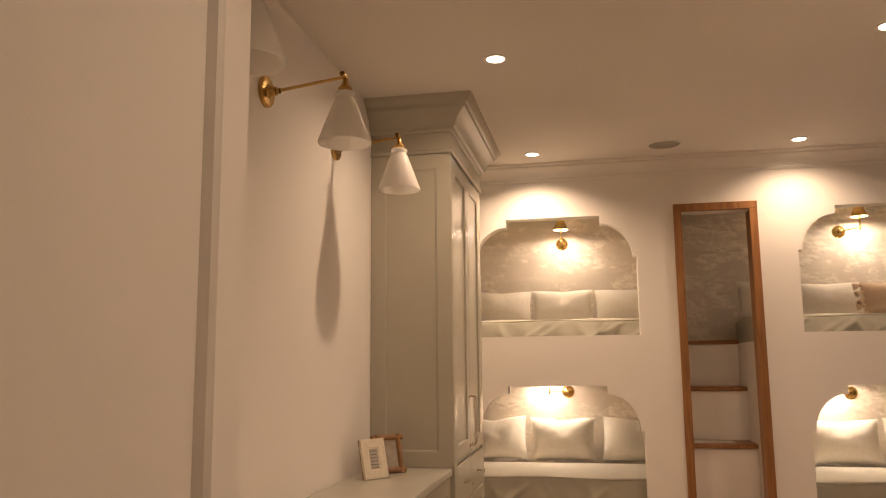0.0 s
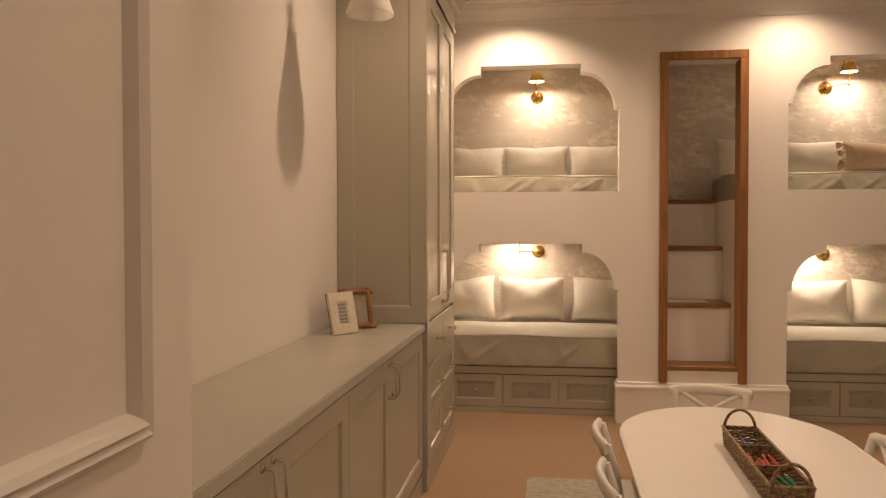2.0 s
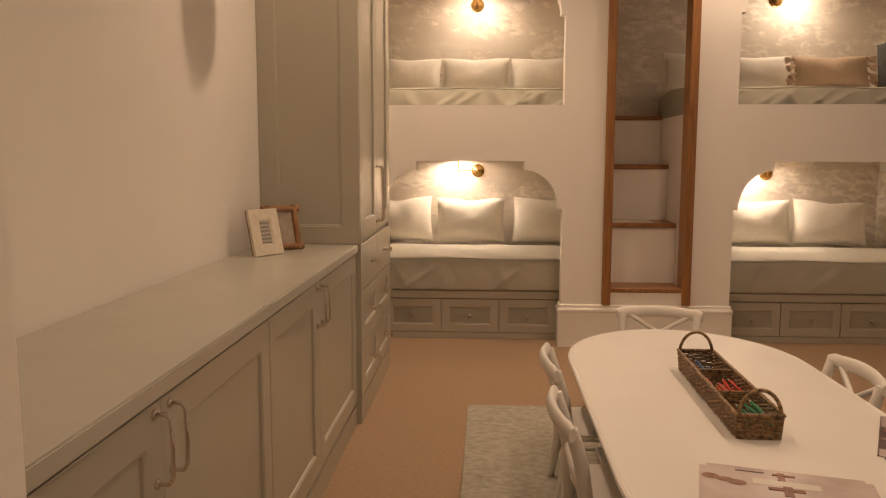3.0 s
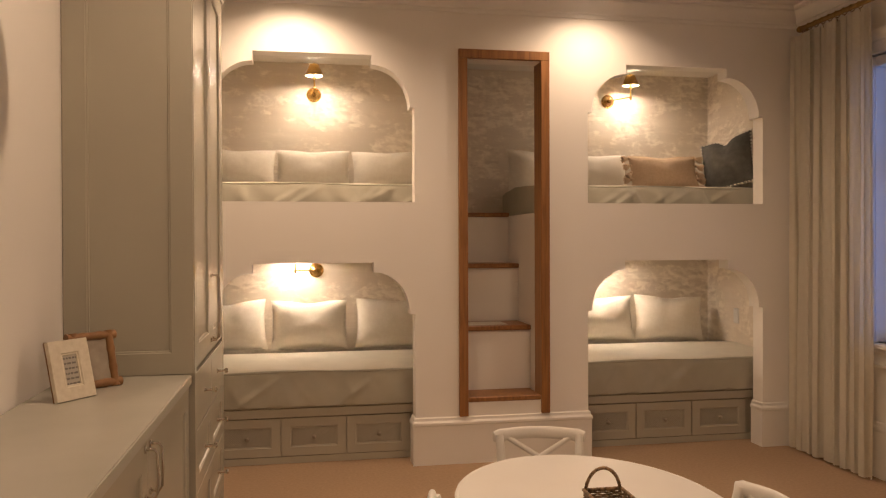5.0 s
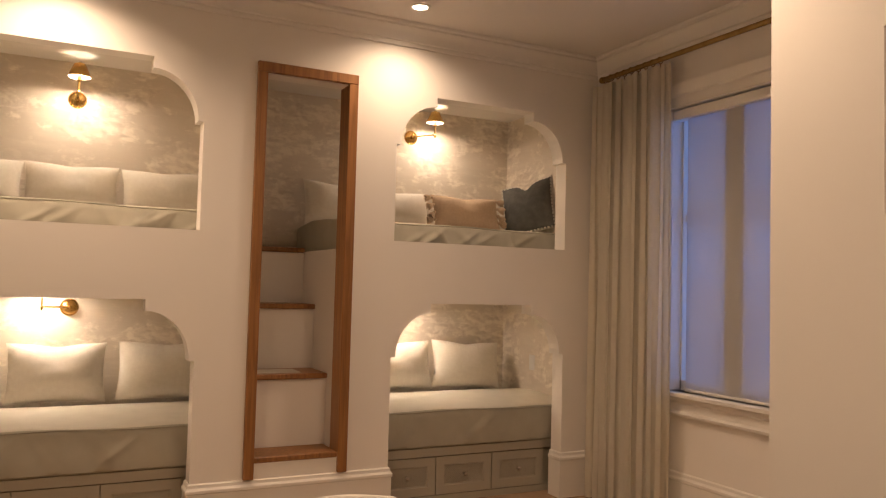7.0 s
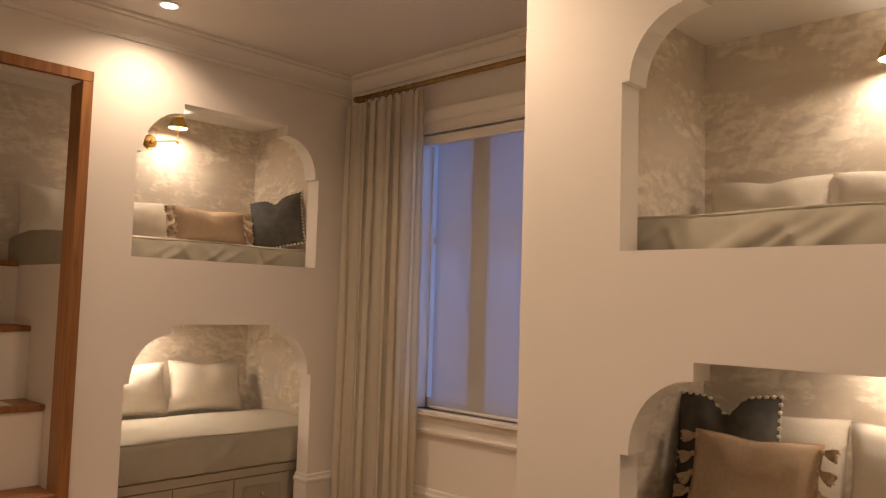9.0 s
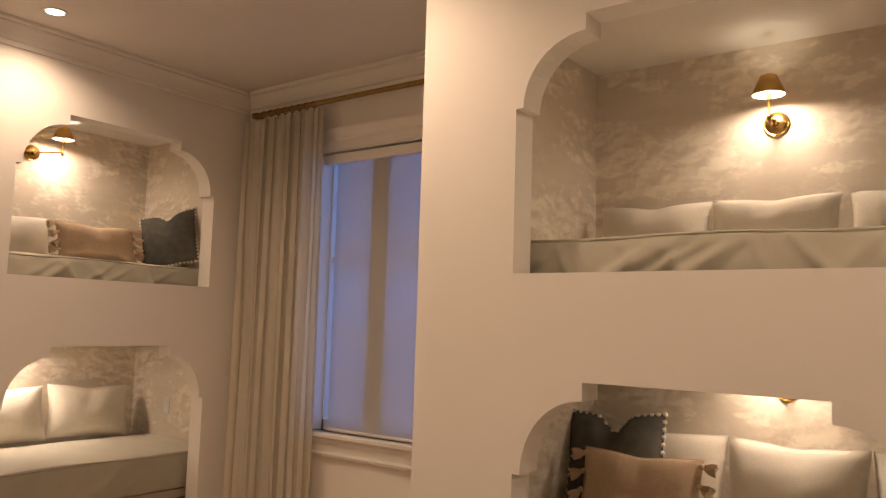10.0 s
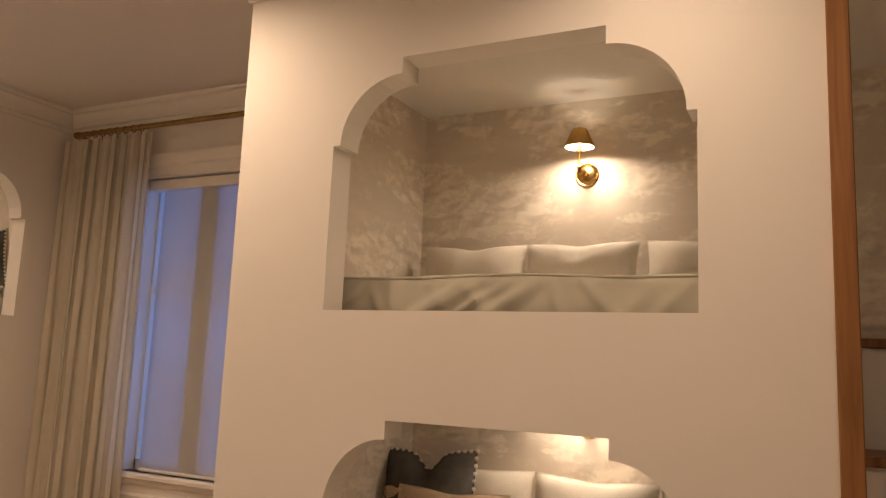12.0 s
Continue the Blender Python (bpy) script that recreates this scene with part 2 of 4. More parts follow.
def lathe(profile, segs=24, bm=None, m=None):
    """A turned form about z; profile: (radius, z) from bottom to top."""
    own = bmesh.new()
    rings = []
    for r, z in profile:
        if r < 1e-5:
            rings.append([own.verts.new((0, 0, z))])
        else:
            rings.append([own.verts.new((r * math.cos(2 * math.pi * i / segs), r * math.sin(2 * math.pi * i / segs), z)) for i in range(segs)])
    for a, b in zip(rings, rings[1:]):
        for i in range(segs):
            j = (i + 1) % segs
            if len(a) == 1 and len(b) > 1:
                own.faces.new((a[0], b[i], b[j]))
            elif len(b) == 1 and len(a) > 1:
                own.faces.new((a[i], a[j], b[0]))
            elif len(a) > 1:
                own.faces.new((a[i], a[j], b[j], b[i]))
    if m is not None:
        own.transform(m)
    if bm is None:
        return own
    return join(bm, own)


def tube(points, radius, segs=8, bm=None, closed=False):
    """A round bar along points; radius may be a number or one for each point."""
    own = bmesh.new()
    pts = [Vector(p) for p in points]
    n = len(pts)
    rings, ref = [], None
    for i, p in enumerate(pts):
        if closed:
            d = pts[(i + 1) % n] - pts[i - 1]
        else:
            d = pts[min(i + 1, n - 1)] - pts[max(i - 1, 0)]
        d.normalize()
        if ref is None:
            ref = d.orthogonal().normalized()
        ref = (ref - d * ref.dot(d)).normalized()
        s = d.cross(ref)
        r = radius[i] if isinstance(radius, (list, tuple)) else radius
        rings.append([own.verts.new(p + (ref * math.cos(2 * math.pi * k / segs) + s * math.sin(2 * math.pi * k / segs)) * r) for k in range(segs)])
    for i in range(n if closed else n - 1):
        a, b = rings[i], rings[(i + 1) % n]
        for k in range(segs):
            own.faces.new((a[k], a[(k + 1) % segs], b[(k + 1) % segs], b[k]))
    if not closed:
        own.faces.new(rings[0][::-1]), own.faces.new(rings[-1])
    if bm is None:
        return own
    return join(bm, own)


def sweep(profile, path, closed=False, bm=None, side=1):
    """A moulding along a path in the plane z=0; profile: (out, z), out to the left of the way if side is 1."""
    own = bmesh.new()
    pts = [Vector((p[0], p[1])) for p in path]
    n, rings = len(pts), []
    for i, p in enumerate(pts):
        d0 = (p - pts[i - 1]).normalized() if (i or closed) else None
        d1 = (pts[(i + 1) % n] - p).normalized() if (i < n - 1 or closed) else None
        d0, d1 = d0 or d1, d1 or d0
        n0, n1 = Vector((-d0.y, d0.x)) * side, Vector((-d1.y, d1.x)) * side
        b = (n0 + n1).normalized()
        b /= max(0.2, b.dot(n0))
        rings.append([own.verts.new((p.x + b.x * o, p.y + b.y * o, z)) for o, z in profile])
    for i in range(n if closed else n - 1):
        a, b = rings[i], rings[(i + 1) % n]
        for k in range(len(profile)):
            j = (k + 1) % len(profile)
            own.faces.new((a[k], a[j], b[j], b[k]))
    if not closed:
        own.faces.new(rings[0]), own.faces.new(rings[-1][::-1])
    if bm is None:
        return own
    return join(bm, own)


def slab(outer, holes, depth):
    """A plate in the plane x-z from y=0 to y=depth, with holes right through."""
    own = bmesh.new()
    loops = [outer, *holes]
    flat = [p for lp in loops for p in lp]
    front = [own.verts.new((x, 0, z)) for x, z in flat]
    back = [own.verts.new((x, depth, z)) for x, z in flat]
    for a, b, c in geometry.tessellate_polygon([[Vector((x, z, 0)) for x, z in lp] for lp in loops]):
        own.faces.new((front[a], front[b], front[c]))
        own.faces.new((back[c], back[b], back[a]))
    k = 0
    for lp in loops:
        for i in range(len(lp)):
            a, b = k + i, k + (i + 1) % len(lp)
            own.faces.new((front[a], front[b], back[b], back[a]))
        k += len(lp)
    return own


# ---------- the shell ----------
T = 0.12           # thickness of the bunk fronts
NB = 1.22          # depth of the bunk niches
XW, XC, XL = 2.43, 1.335, -1.91
YC, NS = -2.43, -2.597      # corner and papered end of the east bunk block
XE, YE = -1.32, -4.62        # face and end of the entry wall
YS = -7.2
SPRING_UP, SPRING_LOW = 2.295, 0.972
TOP_UP, TOP_LOW = 2.62, 1.305
SILL_UP = 1.69
BASE_H = 0.305


def niche_hole(cx, half, z0, spring, top, flat=0.367):
    """The outline of a bunk opening: straight jambs, a small ledge, a quarter arch, a step, a flat head."""
    ledge, drop = 0.03, 0.062
    pts = [(cx + half, z0), (cx + half, spring), (cx + half - ledge, spring)]
    rx, rz = half - ledge - flat, top - drop - spring
    for i in range(1, 13):
        a = math.pi / 2 * i / 12
        pts.append((cx + flat + rx * math.cos(a), spring + rz * math.sin(a)))
    pts.append((cx + flat, top))
    return pts + [(2 * cx - x, z) for x, z in reversed(pts)]


HALF = 0.641
AX, BX, CY = -0.925, 1.522, -3.507
LADDER = [(0.05, 0.40), (0.555, 0.40), (0.555, 2.615), (0.05, 2.615)]


def bunk_front(x0, x1, holes_up, notches, extra, heights, half=HALF, top=CEIL):
    sill, spring_up, top_up, spring_low, top_low = heights
    outer = [(x0, 0.0)]
    for cx in notches:
        arch = niche_hole(cx, half, 0.0, spring_low, top_low, 0.377)
        outer += arch[::-1]
    outer += [(x1, 0.0), (x1, top), (x0, top)]
    return slab(outer, [niche_hole(cx, half, sill, spring_up, top_up) for cx in holes_up] + extra, T)


structure("floor", box(XL - 0.3, YS - 0.1, -0.12, XW + 0.5, NB + 0.2, 0.0), CARPET, "tan wool carpet laid wall to wall", "floor")
structure("ceiling", box(XL - 0.3, YS - 0.1, CEIL, XW + 0.5, NB + 0.2, CEIL + 0.12), CEILING_PAINT, "plain cream painted ceiling", "ceiling")
structure("wall_north", bunk_front(XL, XW, [AX, BX], [AX, BX], [LADDER], (SILL_UP, SPRING_UP, TOP_UP, SPRING_LOW, TOP_LOW)), PAINT, "cream painted bunk wall with arched cut-outs", "wall")
bm = bunk_front(YS + 2.0, YC, [CY], [CY - 0.012], [[(-5.052, 0.40), (-4.547, 0.40), (-4.547, 2.615), (-5.052, 2.615)]], (1.68, 2.282, 2.588, 0.98, 1.312), half=0.642)
bm.transform(Matrix(((0, 1, 0, XC), (1, 0, 0, 0), (0, 0, 1, 0), (0, 0, 0, 1))))
structure("wall_east_bunk", bm, PAINT, "cream painted bunk wall with arched cut-outs", "wall")
structure("wall_return", box(XC + T, NS, 0, XW, YC, CEIL), PAINT, "short cream return wall of the bunk block", "wall")
structure("wall_bunk_end", box(XC + T, YS + 2.0, 0, 2.55, YS + 2.1, CEIL), PAINT, "cream end wall of the bunk block", "wall")
structure("wall_west", box(XL - 0.14, YE, 0, XL, NB, CEIL), PAINT, "cream painted wall above the long counter", "wall")
structure("wall_entry", box(-2.05, YS, 0, XE, YE, CEIL), PAINT, "cream entry wall with applied panel moulding", "wall")
structure("wall_south", box(XE, YS - 0.1, 0, XC + 1.3, YS, CEIL), PAINT, "plain cream wall behind the entry", "wall")
structure("wall_entry_east", box(XC, YS, 0, XC + 0.14, YS + 2.0, CEIL), PAINT, "plain cream wall of the entry", "wall")
structure("niche_back", box(XL - 0.14, NB, 0, XW + 0.2, NB + 0.1, CEIL), PAPER, "niche wall papered with soft taupe clouds", "wall")
structure("niche_back_east", box(2.55, YS + 2.0, 0, 2.65, NS, CEIL), PAPER, "niche wall papered with soft taupe clouds", "wall")
structure("niche_side_east", box(XC + T, NS - 0.006, 0.36, 2.55, NS - 0.002, 2.79), PAPER, "niche end papered with soft taupe clouds", "wall")
structure("niche_partition", box(-0.02, T, 0, 0.05, NB, CEIL), PAPER, "papered partition between bunk and steps", "wall")
structure("niche_side_west", box(XL, T, 0, XL + 0.03, NB, CEIL), PAPER, "niche end papered with soft taupe clouds", "wall")

# window wall, with a real opening
WY0, WY1, WZ0, WZ1 = -1.66, -0.755, 0.815, 2.56
bm = slab([(YC, 0), (NB, 0), (NB, CEIL), (YC, CEIL)], [[(WY0, WZ0), (WY1, WZ0), (WY1, WZ1), (WY0, WZ1)]], 0.16)
bm.transform(Matrix(((0, 1, 0, XW), (1, 0, 0, 0), (0, 0, 1, 0), (0, 0, 0, 1))))
structure("wall_east", bm, PAINT, "cream window wall", "wall")
structure("niche_side_window", box(XW - 0.006, T, 0.36, XW - 0.002, NB, 2.83), PAPER, "niche end papered with soft taupe clouds", "wall")

# bunk decks and niche ceilings
for name, b in (("bunk_deck", (XL + 0.03, T, 1.46, -0.02, NB, 1.63)), ("bunk_deck", (0.56, T, 1.46, XW - 0.006, NB, 1.63)), ("bunk_deck", (XC + T, -4.475, 1.46, 2.55, NS - 0.006, 1.63))):
    structure(name, box(*b), PAINT, "cream painted bunk deck over the lower bed", "ceiling")
for b in ((XL + 0.03, T, 2.83, XW - 0.006, NB, 2.93), (XC + T, YS + 2.1, 2.79, 2.55, NS - 0.006, 2.93)):
    structure("niche_ceiling", box(*b), CEILING_PAINT, "cream painted niche ceiling", "ceiling")
structure("bunk_flank", box(0.552, T, 0, 0.585, NB, 1.63), PAINT, "white side panel beside the bunk steps", "wall")
structure("bunk_flank", box(XC + T, -4.547, 0, 2.55, -4.475, 1.63), PAINT, "white side panel beside the bunk steps", "wall")

# mouldings
CROWN = [(0, CEIL - 0.135), (0.012, CEIL - 0.135), (0.016, CEIL - 0.122), (0.016, CEIL - 0.11), (0.03, CEIL - 0.105), (0.036, CEIL - 0.088), (0.048, CEIL - 0.062), (0.068, CEIL - 0.042), (0.078, CEIL - 0.034), (0.078, CEIL - 0.022), (0.095, CEIL - 0.016), (0.1, CEIL - 0.002), (0, CEIL - 0.002)]
structure("crown_moulding", sweep(CROWN, [(XL, 0), (XW, 0), (XW, YC), (XC, YC), (XC, YS)], side=-1), TRIM, "white stepped crown moulding", "moulding", smooth=25)
BASE = [(0, 0), (0.018, 0), (0.018, BASE_H - 0.055), (0.024, BASE_H - 0.05), (0.024, BASE_H - 0.035), (0.014, BASE_H - 0.022), (0.012, BASE_H - 0.006), (0.006, BASE_H), (0, BASE_H)]
for run in ([(AX + HALF, T), (AX + HALF, 0), (BX - HALF, 0), (BX - HALF, T)], [(BX + HALF, T), (BX + HALF, 0), (XW, 0)], [(XW - 0.02, YC), (XC, YC), (XC, CY + 0.63), (XC + T, CY + 0.63)], [(XC + T, CY - 0.654), (XC, CY - 0.654), (XC, YS)], [(XE, YS), (XE, YE + 0.005)]):
    structure("baseboard", sweep(BASE, run, side=-1), TRIM, "tall white moulded baseboard", "baseboard", smooth=25)


def wall_panel(name, at, w, h, label):
    """A rectangle of applied moulding; at places its lower left corner, x along the wall, y up, z out."""
    prof = [(0, 0), (0, 0.012), (0.008, 0.02), (0.016, 0.014), (0.024, 0.024), (0.034, 0.018), (0.04, 0.008), (0.044, 0)]
    bm = sweep(prof, [(0, 0), (w, 0), (w, h), (0, h)], closed=True, side=1)
    bm.transform(at)
    return structure(name, bm, TRIM, label, "moulding", smooth=25)


entry_face = Matrix(((0, 0, 1, XE), (1, 0, 0, 0), (0, 1, 0, 0), (0, 0, 0, 1)))
wall_panel("panel_moulding", entry_face @ Matrix.Translation((-6.6, 1.12, 0)), 1.835, 1.70, "white applied panel moulding on the entry wall")
wall_panel("panel_moulding", entry_face @ Matrix.Translation((-6.6, 0.40, 0)), 1.835, 0.55, "white applied panel moulding on the entry wall")
structure("baseboard", sweep([(o, z + 0.032 if z > 0 else 0) for o, z in BASE], [(XW, -0.03), (XW, YC)], side=-1), TRIM, "tall white moulded baseboard under the window", "baseboard", smooth=25)


# ---------- window ----------
def window():
    w = thing("window_1", "white sash window with a drawn blind at dusk", "window", kind="structure")
    x = XW
    # casing: head, side boards, sill and apron
    part("head_casing", sweep([(0, 2.556), (0.02, 2.556), (0.026, 2.562), (0.022, 2.57), (0.022, 2.625), (0.034, 2.635), (0.04, 2.655), (0.05, 2.68), (0.052, 2.70), (0, 2.70)], [(x, WY1 + 0.12), (x, WY0 - 0.12)], side=-1), TRIM, w, smooth=25)
    for y0 in (WY1, WY0 - 0.1):
        part("side_casing", box(x - 0.022, y0, WZ0, x, y0 + 0.1, 2.545, 0.003), TRIM, w)
    part("window_sill", box(x - 0.06, WY0 - 0.13, WZ0 - 0.03, x + 0.08, WY1 + 0.13, WZ0, 0.006), TRIM, w)
    part("apron", sweep([(0, 0.675), (0.03, 0.675), (0.034, 0.69), (0.018, 0.703), (0.018, 0.745), (0.03, 0.76), (0.034, 0.783), (0, 0.783)], [(x, WY1 + 0.11), (x, WY0 - 0.11)], side=-1), TRIM, w, smooth=25)
    for y0, y1 in ((WY1 - 0.015, WY1), (WY0, WY0 + 0.015)):
        part("jamb", box(x + 0.08, y0, WZ0, x + 0.15, y1, WZ1), TRIM, w)
    part("window_rail", box(x + 0.08, WY0, WZ0, x + 0.15, WY1, WZ0 + 0.06), TRIM, w)
    part("window_rail", box(x + 0.08, WY0, WZ1 - 0.05, x + 0.15, WY1, WZ1), TRIM, w)
    part("meeting_rail", box(x + 0.10, WY0, 1.86, x + 0.15, WY1, 1.90), TRIM, w)
    ym = -1.222
    part("mullion", box(x + 0.045, ym - 0.07, WZ0, x + 0.15, ym + 0.07, WZ1), TRIM, w)
    for y0, y1 in ((WY0 + 0.015, ym - 0.07), (ym + 0.07, WY1 - 0.015)):
        for z0, z1 in ((WZ0 + 0.06, 1.86), (1.90, WZ1 - 0.05)):
            part("pane", box(x + 0.118, y0, z0, x + 0.122, y1, z1), PANE, w).visible_shadow = False
    b = thing("roller_blind", "pale translucent roller blind pulled down over the window", "blind")
    part("cloth", box(x + 0.030, WY0 + 0.018, WZ0 + 0.003, x + 0.0315, WY1 - 0.10, WZ1 - 0.05), BLIND, b)
    part("cassette", box(x - 0.004, WY0 + 0.004, 2.485, x + 0.06, WY1 - 0.004, 2.547, 0.004), TRIM, b)
    part("hem_bar", box(x + 0.024, WY0 + 0.012, WZ0 + 0.001, x + 0.038, WY1 - 0.095, WZ0 + 0.02, 0.004), TRIM, b)


window()


def curtain():
    c = thing("curtain", "ivory linen curtain hanging in deep pleats", "curtain")
    bm = bmesh.new()
    y0, y1, nu, nv = -0.845, -0.105, 200, 26
    rows = []
    for j in range(nv + 1):
        v = j / nv
        z = 0.015 + 2.81 * v
        row = []
        for i in range(nu + 1):
            u = i / nu
            ph = u * 9 * 2 * math.pi
            wander = 0.7 * math.sin(3.1 * u * 6.28 + 1.2) + 0.35 * math.sin(v * 4 + u * 9)
            s = math.sin(ph + 1.5 * wander * (1 - 0.55 * v) + 0.5 * math.sin(17.0 * u + 2.6 * v))
            s = 1.0 - 2.0 * (0.5 - 0.5 * s) ** 2.6
            amp = (0.021 + 0.008 * math.sin(u * 23 + 1.5 * v)) * (1 - 0.25 * v)
            spread = 1.0 + 0.05 * (1 - v)
            yy = y1 + (y0 - y1) * (0.5 + (u - 0.5) * spread) + 0.01 * math.sin(ph * 2 + 1)
            row.append(bm.verts.new((XW - 0.10 - amp * s, yy, z)))
        rows.append(row)
    for a, b in zip(rows, rows[1:]):
        for i in range(nu):
            bm.faces.new((a[i], a[i + 1], b[i + 1], b[i]))
    bmesh.ops.solidify(bm, geom=bm.faces[:], thickness=0.004)
    part("cloth", bm, CURTAIN, c, smooth=60)
    r = thing("curtain_rod", "aged brass curtain rod with rings above the window", "curtain rod")
    rz, rx = 2.862, XW - 0.105
    part("pole", tube([(rx, -0.19, rz), (rx, -2.34, rz)], 0.016, 14), BRONZE, r, smooth=40)
    part("finial", lathe([(0, 0), (0.02, 0.002), (0.023, 0.012), (0.02, 0.024), (0.016, 0.03)], 14, m=pose(rx, -0.165, rz, 90)), BRONZE, r, smooth=40)
    part("bracket", tube([(rx, -0.21, rz - 0.01), (XW - 0.05, -0.21, rz - 0.015), (XW, -0.21, rz - 0.015)], 0.008, 8), BRONZE, r, smooth=40)
    for i in range(9):
        yy = -0.205 - i * 0.068
        ring = [(rx + 0.021 * math.cos(a), yy, rz - 0.004 + 0.021 * math.sin(a)) for a in [k * math.pi / 8 for k in range(16)]]
        bm = tube(ring, 0.003, 6, closed=True)
        tube([(rx, yy, rz - 0.024), (rx + 0.004, yy - 0.004, rz - 0.05)], 0.0025, 6, bm)
        part("ring", bm, BRONZE, r, smooth=40)


curtain()


# ---------- steps with oak frames ----------
def steps(at, label):
    """Built as seen from the front: x across, y inwards."""
    s = thing("oak_door_frame", "stained oak frame round the bunk steps", "door frame", at)
    for x0 in (0.0, 0.55):
        part("jamb", box(x0, -0.028, BASE_H + 0.002, x0 + 0.058, T + 0.01, 2.62, 0.003), OAK, s)
    part("head", box(0.0, -0.03, 2.62, 0.608, T + 0.01, 2.678, 0.003), OAK, s)
    t = thing("bunk_steps", label, "steps", at)
    part("panel", box(0.058, -0.006, 0.30, 0.55, 0.02, 0.40), TRIM, t)
    levels = [(0.0, 0.425), (0.224, 0.862), (0.519, 1.278), (0.79, 1.655)]
    for i, (y, z) in enumerate(levels):
        y2 = levels[i + 1][0] + 0.03 if i < 3 else NB - 0.005
        part("tread", box(0.056, y - 0.012, z - 0.032, 0.55, y2, z, 0.005), OAK, t, "stained oak tread")
        if i:
            z0 = levels[i - 1][1] + 0.001
            part("riser", box(0.056, y + 0.012, z0, 0.55, y + 0.028, z - 0.033), PAINT, t)
    return s


steps(pose(0, 0, 0), "white bunk steps with stained oak treads")
steps(Matrix.Translation((XC, -4.495, 0)) @ pose(0, 0, 0, 0, 0, -90), "white bunk steps with stained oak treads")
sh = thing("sheet_of_paper", "white sheet of paper lying on an oak step", "paper")
part("sheet", box(0.10, 0.27, 0.863, 0.40, 0.48, 0.8645), CARD, sh)


# ---------- beds ----------
def mattress(x0, x1, y0, y1, z0, z1, at, label, droop=0.0, creases=1.0):
    """A boxy mattress in a fitted sheet: rounded edges, a welt, drawn creases along the front."""
    m = thing("mattress", label, "mattress", at)
    bm = bmesh.new()
    nx = 170
    rnd = random.Random(int(1000 * (z1 + abs(x0))))
    folds = [(rnd.uniform(0.0, 1.0), rnd.choice((-0.5, 1, 1, 1)) * rnd.uniform(0.07, 0.2), rnd.uniform(0.010, 0.024), rnd.uniform(0.006, 0.017)) for _ in range(17)]
    h = z1 - z0
    side = [(-0.006 * math.sin(math.pi * q / 12), 0.012 + (h - 0.034) * q / 12) for q in range(13)]
    sec = [(0.02, 0.0)] + side + [(0.006, h - 0.008), (0.02, h), (0.08, h + 0.004), (0.3, h + 0.022), (0.6, h + 0.032), (y1 - y0 - 0.08, h + 0.004), (y1 - y0 - 0.01, h - 0.01), (y1 - y0, h - 0.05), (y1 - y0 - 0.01, 0.0)]
    n1 = len(side)
    rows = []
    for i in range(nx + 1):
        u = i / nx
        x = x0 + (x1 - x0) * u
        row = []
        for k, (dy, dz) in enumerate(sec):
            y, z = y0 + dy, z0 + dz
            if 0 < k <= n1:
                f = dz / h
                c = sum(a * math.exp(-((u - u0 - sl * (f - 0.5)) / w) ** 2) for u0, sl, w, a in folds)
                y -= creases * c * (1.0 - abs(f - 0.5)) * min(1.0, 6 * (1 - f)) + 0.003 * math.sin(u * 47 + f * 4)
            if n1 <= k <= n1 + 5:
                z += droop * math.sin(u * 3.3 + 0.4) + 0.004 * math.sin(u * 14 + k - n1)
            row.append(bm.verts.new((x, y, z)))
        rows.append(row)
    for a, b in zip(rows, rows[1:]):
        for k in range(len(sec) - 1):
            f = bm.faces.new((a[k], a[k + 1], b[k + 1], b[k]))
            # top faces take the paler colour with lamplight in it
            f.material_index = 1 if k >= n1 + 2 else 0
    bm.faces.new(rows[0][::-1]), bm.faces.new(rows[-1])
    part("cover", bm, [SAGE, SHEET_TOP_LIT], m, smooth=50)
    part("piping", tube([(x0 + (x1 - x0) * i / 60, y0 + 0.005, z1 - 0.006 + droop * math.sin(i / 60 * 3.3 + 0.4) + 0.004 * math.sin(i / 60 * 14 + 1)) for i in range(61)], 0.005, 6), SAGE, m, smooth=60)
    return m


EAST = Matrix.Translation((XC, CY, 0)) @ pose(0, 0, 0, 0, 0, -90)   # a bunk facing west, x along its front from the middle
MA = Matrix.Translation((AX, 0, 0))
MB = Matrix.Translation((BX, 0, 0))
SPAN = {"A": (MA, XL + 0.04 - AX, -0.03 - AX), "B": (MB, 0.592 - BX, XW - 0.012 - BX), "C": (EAST, -0.898, 0.96)}
for key, (m, x0, x1) in SPAN.items():
    mattress(x0, x1, 0.17, 1.14, 1.632, 1.815, m, "sage fitted-sheet mattress in the upper bunk", 0.006, 1.3)
    mattress(x0, x1, 0.17, 1.14, 0.362, 0.597, m, "sage fitted-sheet mattress in the lower bunk", 0.006, 0.4)


